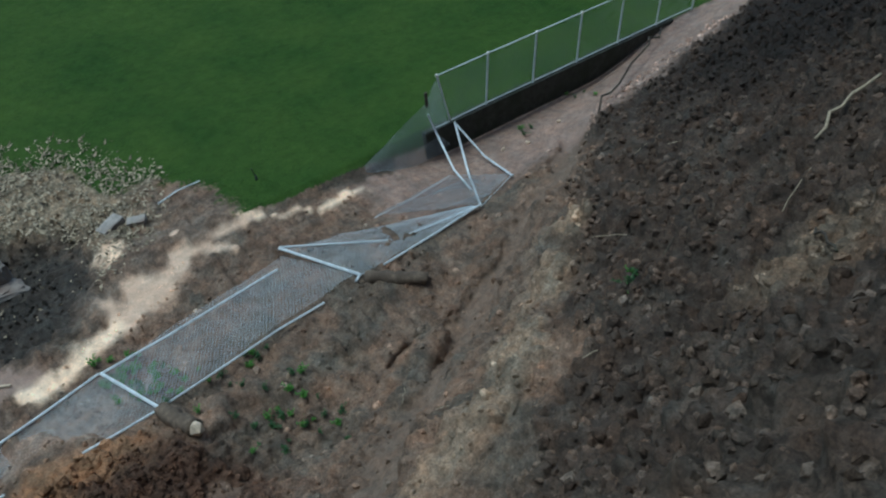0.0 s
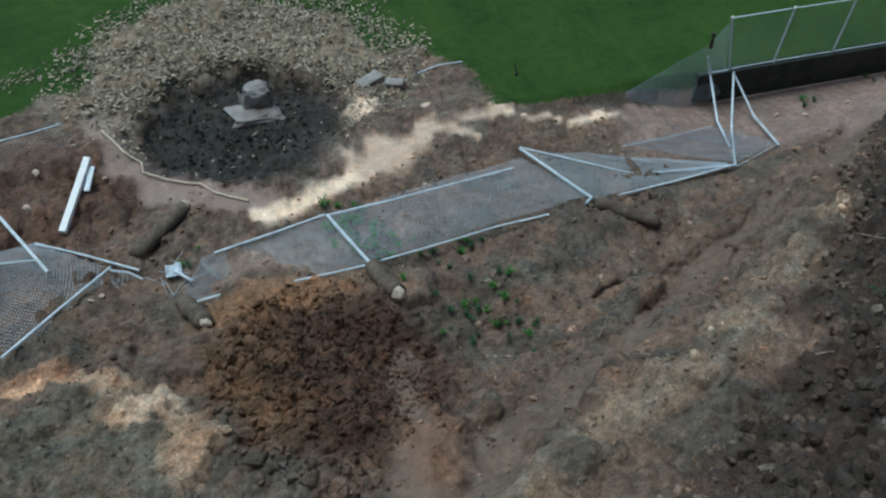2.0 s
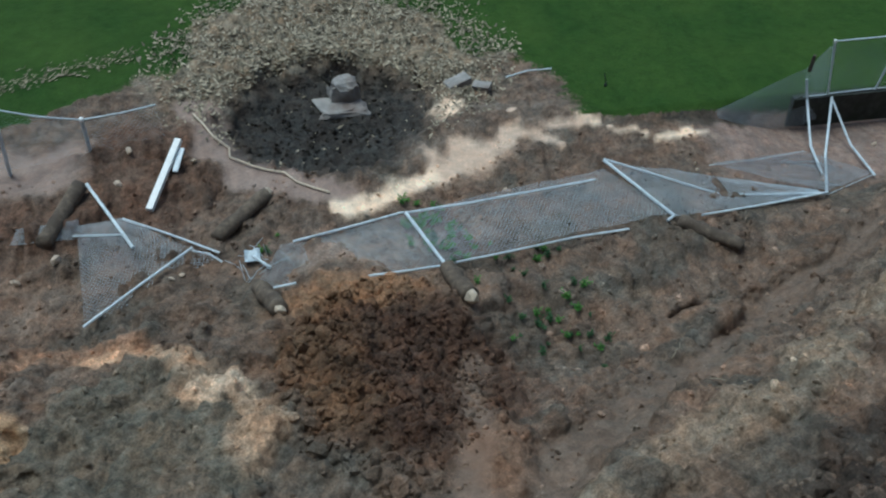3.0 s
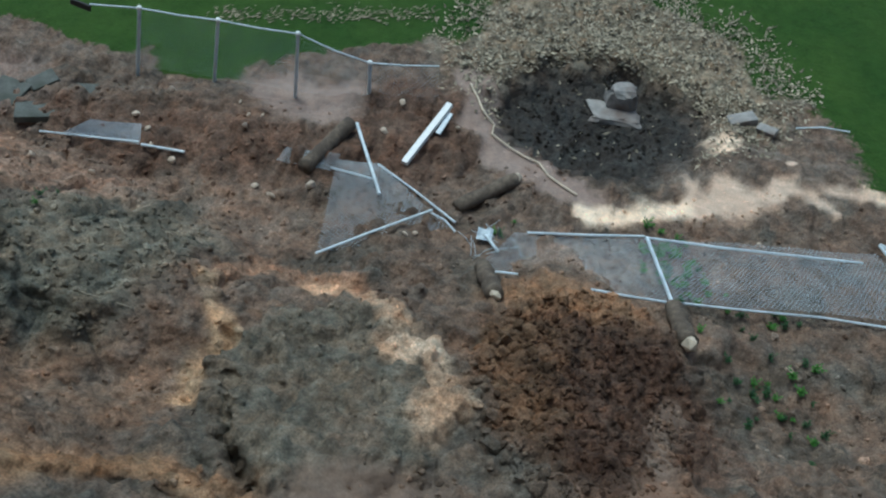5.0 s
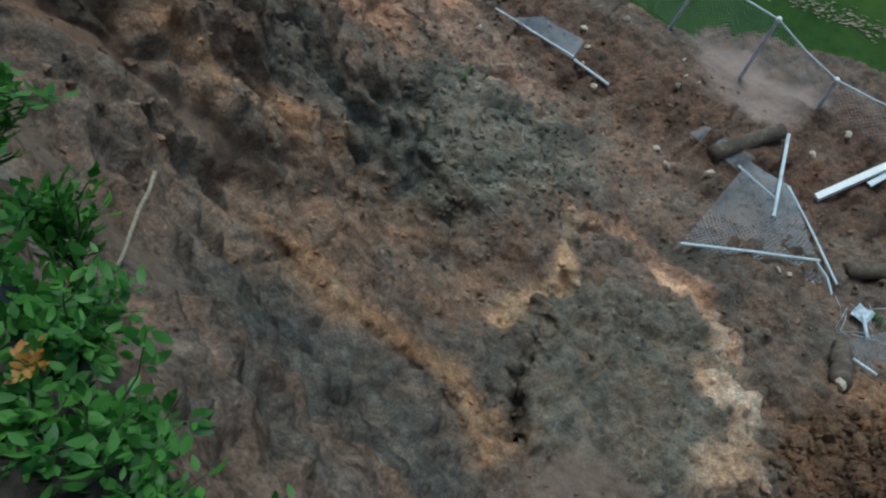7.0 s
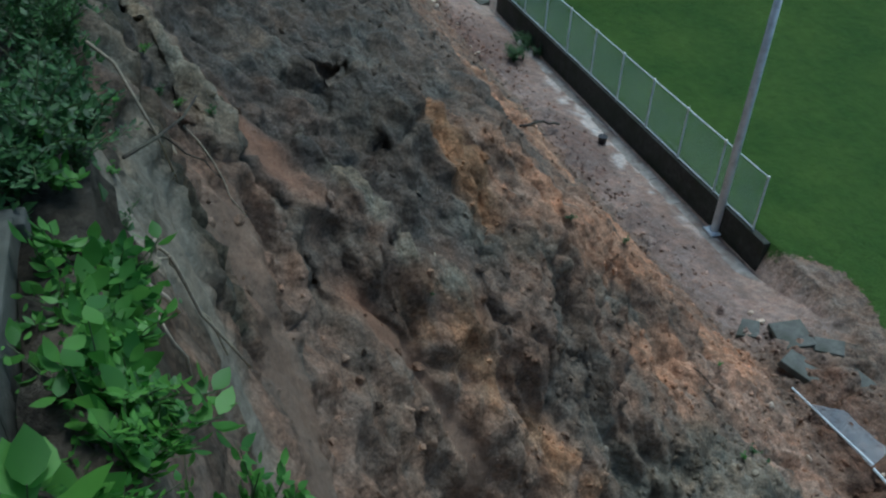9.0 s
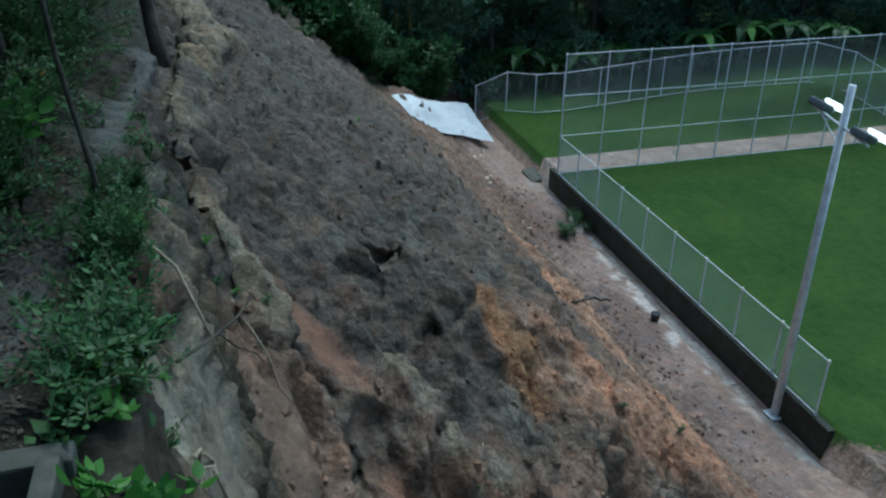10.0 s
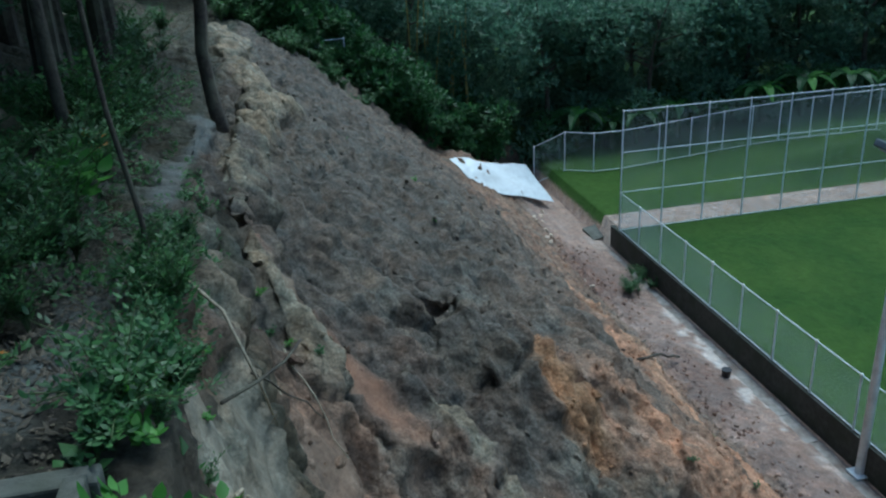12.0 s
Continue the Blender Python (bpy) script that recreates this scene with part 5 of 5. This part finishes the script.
# low leaves on the woods' floor and over the mossy scarp
g = Geo()
for k in range(21000):
    if k % 4:
        x, y = -4.8 - 18 * rnd.random() ** 1.3, -16.30 - 2.9 * rnd.random() ** 1.5
        if noise.noise(Vector((x * 1.1, y * 1.4, 3))) < (-0.12 if y < -16.6 else 0.1):
            continue
    else:
        x = rnd.uniform(-13.5, -5.4)
        y = -15.88 + rnd.gauss(0, 0.10)
        if noise.noise(Vector((x * 1.8, y * 2.5, 8))) < 0.0:
            continue
    w = rnd.uniform(0, 6.28)
    way = Vector((math.cos(w), math.sin(w), rnd.uniform(-.1, .7)))
    L = 0.025 + 0.085 * rnd.random() ** 2
    g.leaf(on(x, y, rnd.uniform(0.01, 0.10)), way, way.cross(Vector((rnd.gauss(0, .3), rnd.gauss(0, .3), 1))), L, L * rnd.uniform(.4, .7), rnd.uniform(-.1, .4))
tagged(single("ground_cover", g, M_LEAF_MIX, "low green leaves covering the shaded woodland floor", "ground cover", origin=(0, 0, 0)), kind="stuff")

# dead leaves and twigs on the trodden path by the drain
M_DEAD = per_thing("dead_leaves", (0.022, 0.018, 0.013), (0.14, 0.115, 0.08), 0.8)
g = Geo()
for k in range(6500):
    x, y = rnd.uniform(-11.0, -5.4), rnd.uniform(-17.2, -15.95)
    w = rnd.uniform(0, 6.28)
    way = Vector((math.cos(w), math.sin(w), rnd.uniform(-.1, .4)))
    L = 0.02 + 0.06 * rnd.random() ** 2
    g.leaf(on(x, y, 0.008), way, way.cross(Vector((rnd.gauss(0, .3), rnd.gauss(0, .3), 1))), L, L * rnd.uniform(.2, .6), rnd.uniform(-.2, .3))
tagged(single("dead_leaves", g, M_DEAD, "dark dead leaves strewn on the trodden path", "leaf litter", origin=(0, 0, 0)), kind="stuff")

# weeds in and beside the fallen panels, and on the slide
WEED = [shrub("seedling", "small green seedlings growing in the mud", M_LEAF_DARK if k else M_LEAF, 6, 0.22, 10, 0.04, 0.09, 160 + k, 1.2) for k in range(3)]
for k in range(40):
    x, y = 2.5 + rnd.gauss(0, .38), -3.2 + rnd.gauss(0, .45)
    place(WEED[0 if k % 4 else k % 3], x, y, None, rnd.uniform(.55, 1.0), rnd.uniform(0, 360))
for cx, cy, n, sd in ((4.2, -4.6, 16, .6), (4.4, -6.2, 16, .45), (5.3, -6.6, 10, .35), (9.9, -10.2, 5, .25), (16.4, -1.0, 3, .2), (-1.4, -3.2, 4, .2), (-31.4, -1.5, 8, .3), (-32.6, -0.6, 8, .4), (-11.0, -15.2, 4, .3), (19.1, -0.4, 4, .3)):
    for k in range(n):
        place(WEED[k % 3] if cx > -20 else UNDER[k % 4], cx + rnd.gauss(0, sd), cy + rnd.gauss(0, sd), None, rnd.uniform(.4, .95), rnd.uniform(0, 360))
for k in range(26):
    x, y = rnd.uniform(-24, -9.5), rnd.uniform(-13.5, -5)
    place(WEED[k % 3], x, y, None, rnd.uniform(.3, .7), rnd.uniform(0, 360))


def tree(seed, height, crown_r, n, label, leafm=M_TREE, low=0.25):
    """A tapered trunk with limbs, and a crown of many leaf sprays in uneven lobes."""
    rn = random.Random(seed)
    t = thing("tree", (0, 0, 0), label, "tree", "trees round the pitch")
    g = Geo()
    pts = [Vector((rn.gauss(0, .12) * q * 3, rn.gauss(0, .12) * q * 3, height * 0.85 * q)) for q in (0, .2, .4, .6, .8, 1)]
    pts[0] = Vector((0, 0, -0.3))
    g.tube(pts, [height * r_ for r_ in (.020, .016, .013, .010, .007, .003)], 8)
    lobes = []
    for k in range(11):
        u = rn.uniform(low, 0.98)
        w = rn.uniform(0, 6.28)
        i = min(int(u * 5), 4)
        p = pts[i].lerp(pts[i + 1], u * 5 - i)
        r_ = crown_r * (1.1 - 0.55 * abs(u - .55)) * rn.uniform(.4, .95)
        q = p + Vector((math.cos(w) * r_, math.sin(w) * r_, rn.uniform(.2, 1.4)))
        g.tube([p, p.lerp(q, .5) + Vector((0, 0, .25)), q], [height * .006, height * .004, height * .0015], 5)
        lobes.append((q, crown_r * rn.uniform(.38, .62)))
    part("trunk", g, M_BARK, t)
    g = Geo()
    for k in range(n):
        c, r_ = lobes[rn.randrange(len(lobes))]
        d = Vector((rn.gauss(0, 1), rn.gauss(0, 1), rn.gauss(0, 1))).normalized()
        p = c + Vector((d.x * r_, d.y * r_, d.z * r_ * .75)) * rn.uniform(.55, 1.08)
        for q in range(4):
            way = (d * 0.6 + Vector((rn.gauss(0, .7), rn.gauss(0, .7), rn.gauss(-.2, .5)))).normalized()
            L = rn.uniform(.22, .42)
            g.leaf(p, way, way.cross(Vector((rn.gauss(0, .4), rn.gauss(0, .4), 1))), L, L * .42, .3)
    part("crown", g, leafm, t)["kind"] = "stuff"
    return t


TREES = [tree(200, 11, 3.2, 1300, "dense dark green broadleaf tree"), tree(201, 13, 3.6, 1500, "tall dark green broadleaf tree"), tree(202, 8, 2.8, 1100, "rounded dark green tree"), tree(203, 9.5, 3.0, 1200, "dark green tree with an uneven crown")]
LOW_TREES = [tree(204, 8.5, 3.3, 2300, "dense dark tree with leaves down to the ground", M_TREE, 0.03), tree(205, 10.0, 3.4, 2500, "tall dense tree leafed down to the ground", M_TREE, 0.03)]
SHADE_TREES = [tree(206, 12.0, 3.6, 1900, "tall high-crowned tree added to give shade", M_TREE, 0.50)]
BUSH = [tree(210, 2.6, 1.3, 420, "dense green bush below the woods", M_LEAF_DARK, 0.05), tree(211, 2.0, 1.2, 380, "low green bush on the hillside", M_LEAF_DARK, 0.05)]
for b in BUSH:
    b.name, b["category"], b["group"] = "bush", "bush", "bushes on the bank"
n = 0
for row, (xr, step) in enumerate(((-51.5, 3.6), (-56, 4.2), (-62, 4.6), (-70, 5.5))):
    y = -16.0 - row
    while y < 44 + 4 * row:
        xx, yy = xr + rnd.uniform(-1.5, 1.5) + 0.16 * max(0, y - 4), y + rnd.uniform(-1, 1)
        place(TREES[n % 4] if row > 1 else LOW_TREES[n % 2], xx, yy, None, rnd.uniform(.8, 1.1) * (1 + 0.08 * row), rnd.uniform(0, 360))
        n += 1
        y += step * rnd.uniform(.8, 1.2)
for k in range(34):
    x, y = rnd.uniform(-52, -14), rnd.uniform(-34, -19.5)
    if y > -21 and x > -18:
        continue
    place(TREES[k % 4], x, y, None, rnd.uniform(.7, 1.1), rnd.uniform(0, 360))
for k, (x, y) in enumerate(((-9.2, -19.6), (-12.5, -19.0), (-15.5, -18.6), (-18.5, -18.2), (-22.5, -18.2), (-27, -18.6))):
    place(TREES[k % 4], x, y, None, rnd.uniform(.85, 1.05), rnd.uniform(0, 360))
# added trees, crowns above the view, to shade the path and crest
for k, (x, y) in enumerate(((-7.6, -18.4), (-11.6, -18.2), (-16.0, -18.0))):
    place(SHADE_TREES[0], x, y, None, rnd.uniform(.9, 1.1), 60 * k)
for k in range(70):
    x = rnd.uniform(-50, -43.2)
    y = rnd.uniform(-15.5, -2.4)
    if x > -45 and -6.5 < y:
        continue
    place(BUSH[k % 2], x, y, None, rnd.uniform(.5, 1.05), rnd.uniform(0, 360))
# unseen wood behind the camera, added to block skylight from the hill side
for k in range(44):
    x, y = rnd.uniform(2, 34), rnd.uniform(-36, -21.5)
    if k % 4 == 0:
        x, y = rnd.uniform(-13, 3), rnd.uniform(-36, -24)
    place(TREES[k % 4], x, y, None, rnd.uniform(.8, 1.2), rnd.uniform(0, 360))
# trees added out of view on the east crest to darken the slope below
for k, (x, y) in enumerate(((14, -17.5), (18, -16.5), (22, -15.0), (26, -13.0), (29, -10.5), (17, -19.0), (24, -17.5))):
    place(LOW_TREES[k % 2], x, y, None, rnd.uniform(.9, 1.1), rnd.uniform(0, 360))
for k in range(26):
    x, y = rnd.uniform(-44, -40), rnd.uniform(-16.4, -8.5)
    place(UNDER[k % 4], x, y, None, rnd.uniform(1.0, 1.8), rnd.uniform(0, 360))
for k in range(22):
    place(BUSH[k % 2], -47.5 + rnd.uniform(-1.2, .8) + 0.2 * max(0, 2.2 * k - 6), 0.5 + 1.9 * k + rnd.uniform(-.6, .6), None, rnd.uniform(.45, .8), rnd.uniform(0, 360))


def banana(seed):
    rn = random.Random(seed)
    t = thing("banana_plant", (0, 0, 0), "banana plant with long drooping pale green leaves", "banana plant", "banana plants by the bank fence")
    part("stem", Geo().tube([(0, 0, -.2), (0.03, 0, .8), (0.05, 0.02, 1.7)], [.13, .11, .06], 8), M_STEM, t)
    for k in range(8):
        g = Geo()
        w = k * 2.4 + rn.uniform(-.3, .3)
        L = rn.uniform(1.4, 2.1)
        side = Vector((-math.sin(w), math.cos(w), 0))
        prev = None
        for q in range(8):
            u = q / 7
            c = Vector((math.cos(w) * L * u * .85, math.sin(w) * L * u * .85, 1.6 + L * (0.8 * u - 0.95 * u * u)))
            wd = 0.24 * math.sin(math.pi * min(1, u * .92 + .06)) + .01
            b = len(g.v)
            g.v += [c + side * wd + Vector((0, 0, .05)), c, c - side * wd + Vector((0, 0, .05))]
            if q:
                g.f += [(b - 3, b - 2, b + 1, b), (b - 2, b - 1, b + 2, b + 1)]
        part("leaf", g, M_LEAF_DARK if k % 3 else M_LEAF, t)
    return t


BAN = [banana(230), banana(231)]
for k, (x, y) in enumerate(((-48.4, 2.8), (-48.0, 4.8), (-47.9, 6.3), (-47.2, 8.6), (-46.8, 10.6), (-46.0, 12.9), (-45.0, 15.0), (-44.4, 17.4), (-43.0, 19.8), (-49.5, 11.0))):
    place(BAN[k % 2], x, y, None, rnd.uniform(.8, 1.25), rnd.uniform(0, 360))

# bamboo
bc = thing("bamboo_clump", on(-49.0, -6.2), "tall yellow bamboo culms before the dark woods", "bamboo")
for k in range(11):
    x, y = -49.0 + rnd.gauss(0, .5), -6.3 + (k % 4) * 0.95 + rnd.gauss(0, .18)
    h_ = rnd.uniform(7, 11)
    z0 = ground_at(x, y)
    lx, ly = rnd.gauss(0, .35), rnd.gauss(0, .35)
    part("culm", Geo().tube([(x + lx * u * u, y + ly * u * u, z0 - .2 + h_ * u) for u in (0, .25, .5, .75, 1)], [.055, .05, .045, .035, .015], 7), M_BAMBOO, bc)
g = Geo()
for k in range(1500):
    p = Vector((-49 + rnd.gauss(0, .9), -4.8 + rnd.gauss(0, 1.5), ground_at(-49, -5) + rnd.uniform(.5, 10) * rnd.uniform(.3, 1)))
    way = Vector((rnd.gauss(0, 1), rnd.gauss(0, 1), rnd.gauss(-.4, .4)))
    L = rnd.uniform(.2, .4)
    g.leaf(p, way, way.cross(Vector((0, 0, 1))), L, L * .2, .4)
part("leaves", g, M_LEAF_DARK, bc)


# ---------------------------------------------------------------- trunks, roots and branches
def limb(name, pts, radii, mat_, label, category, group=""):
    return single(name, Geo().tube(pts, radii, 7), mat_, label, category, group, smooth=True)


def wiggle(a, b, n, amount, seed, lift=0.0):
    rn = random.Random(seed)
    a, b = Vector(a), Vector(b)
    return [a.lerp(b, k / n) + Vector((rn.gauss(0, amount), rn.gauss(0, amount), rn.gauss(0, amount) + lift * math.sin(math.pi * k / n))) * (1 if 0 < k < n else 0) for k in range(n + 1)]


z0 = ground_at(-17.8, -15.75)
limb("slim_tree", wiggle((-17.8, -15.75, z0 - .3), (-18.6, -16.15, z0 + 6.5), 8, .07, 1), [.17, .13, .12, .115, .11, .10, .095, .09, .08], M_BARK, "slim dark tree trunk standing at the scarp edge", "tree trunk")
limb("sapling", wiggle(on(-8.35, -16.0, -.1), on(-8.9, -16.4, 5.0), 7, .03, 2), [.022, .02, .019, .018, .016, .014, .012, .01], M_BARK, "thin bare sapling beside the footpath", "sapling")
limb("slim_tree", wiggle(on(-12.6, -17.2, -.2), on(-13.6, -17.6, 6.0), 6, .06, 3), [.08, .075, .07, .065, .06, .055, .05], M_BARK, "dark tree trunk in the undergrowth", "tree trunk")
limb("slim_tree", wiggle(on(-16.5, -18.0, -.2), on(-16.8, -18.3, 7.0), 6, .06, 4), [.16, .15, .14, .13, .12, .11, .10], M_BARK, "thick dark tree trunk in the undergrowth", "tree trunk")
limb("leaning_log", wiggle(on(-13.5, -18.0, .3), on(-9.5, -19.3, 2.6), 6, .04, 5), [.16, .16, .15, .15, .14, .14, .13], M_PALEBARK, "pale leaning log among the undergrowth", "log")
R = "exposed roots on the scarp"
for i, (a, b, r_) in enumerate((((-7.0, -15.52, .1), (-7.15, -15.22, .1), .022), ((-6.6, -15.55, .1), (-7.0, -15.42, .1), .022), ((-9.6, -15.3, .06), (-9.0, -15.05, .06), .016), ((-10.6, -15.2, .05), (-9.8, -14.7, .06), .018), ((-5.6, -15.55, .05), (-5.8, -15.35, .1), .016), ((-8.3, -15.45, .12), (-9.8, -14.9, .3), .016), ((-16.3, -15.6, .1), (-15.7, -15.5, .12), .03))):
    limb("root", wiggle(on(*a), on(*b), 6, .03, 20 + i, .04), [r_ * 0.6 * (1 - .07 * k) for k in range(7)], M_PALEBARK if i != 5 else M_BARK, "bare pale root hanging from the cut bank" if i != 5 else "dark bare root across the cut bank", "root", R)
for pts, r_, mt, lb in (([(-8.78, -15.98, 12.0), (-8.5, -15.78, 11.98), (-8.22, -15.58, 11.88), (-8.05, -15.46, 11.58), (-8.09, -15.38, 11.28), (-8.29, -15.33, 10.88)], .016, M_PALEBARK, "long bare root hanging down the cut bank"),
                        ([(-5.45, -15.62, 12.2), (-5.6, -15.56, 12.05), (-5.9, -15.5, 11.7), (-6.18, -15.46, 11.35)], .017, M_STONE, "pale broken root sticking out of the bank"),
                        ([(-6.42, -15.45, 11.55), (-6.45, -15.42, 11.4), (-6.47, -15.35, 11.05), (-6.49, -15.22, 10.75), (-6.7, -15.1, 10.3)], .013, M_PALEBARK, "thin pale root on the bare scarp"),
                        ([(-7.45, -15.62, 11.6), (-7.9, -15.4, 11.45), (-8.4, -15.2, 11.3), (-8.9, -15.05, 11.2)], .014, M_BARK, "thin dark root reaching out over the slope")):
    limb("root", pts, [r_ * (1 - .09 * k) for k in range(len(pts))], mt, lb, "root", R)
B = "loose branches on the slide"
limb("branch", wiggle(on(-24.3, -4.5, .15), on(-25.7, -2.3, .2), 6, .05, 40, .1), .045, M_BARK, "dark broken branch at the slope foot", "branch", B)
limb("branch", wiggle(on(-24.6, -4.9, .1), on(-26.6, -3.1, .15), 6, .06, 41, .1), .03, M_BARK, "dark forked branch at the slope foot", "branch", B)
limb("branch", wiggle((-6.0, -14.82, ground_at(-6.0, -14.82) - .05), (-6.55, -14.05, 8.5), 5, .015, 42), .02, M_PALEBARK, "pale stick leaning on the slope", "branch", B)
limb("branch", wiggle(on(23.5, -.3, .3), on(17.5, -2.9, .1), 10, .1, 43, .2), .035, M_BARK, "long dark fallen branch on the cloddy slope", "branch", B)
limb("branch", wiggle(on(14.65, -11.4, .2), on(12.7, -11.5, .1), 7, .06, 44, .1), .03, M_PALEBARK, "dry branch on the cloddy slope", "branch", B)
limb("branch", wiggle(on(9.4, -13.7, .05), on(10.4, -12.95, .25), 6, .04, 45), .022, M_BARK, "thin dark branch on the cloddy slope", "branch", B)
for k in range(26):
    x, y = (rnd.uniform(5, 16), rnd.uniform(-13, -6)) if k % 2 else (rnd.uniform(-22, -6), rnd.uniform(-13, -5))
    w, L = rnd.uniform(0, 6.28), rnd.uniform(.3, .9)
    limb("twig", wiggle(on(x, y, .03), on(x + math.cos(w) * L, y + math.sin(w) * L, .06), 4, .02, 60 + k), .009, M_PALEBARK if k % 3 else M_BARK, "thin dry twig lying on the earth", "twig", "dry twigs")
# the first of each plant kind stays as a grown one at the woods' edge
for i, pr in enumerate(CREST + UNDER + WEED + TREES + LOW_TREES + SHADE_TREES + MID + BUSH + BAN + [big, yel]):
    x, y = -30.0 - 1.1 * i, -19.0 - 0.35 * i
    pr.location = (x, y, ground_at(x, y))
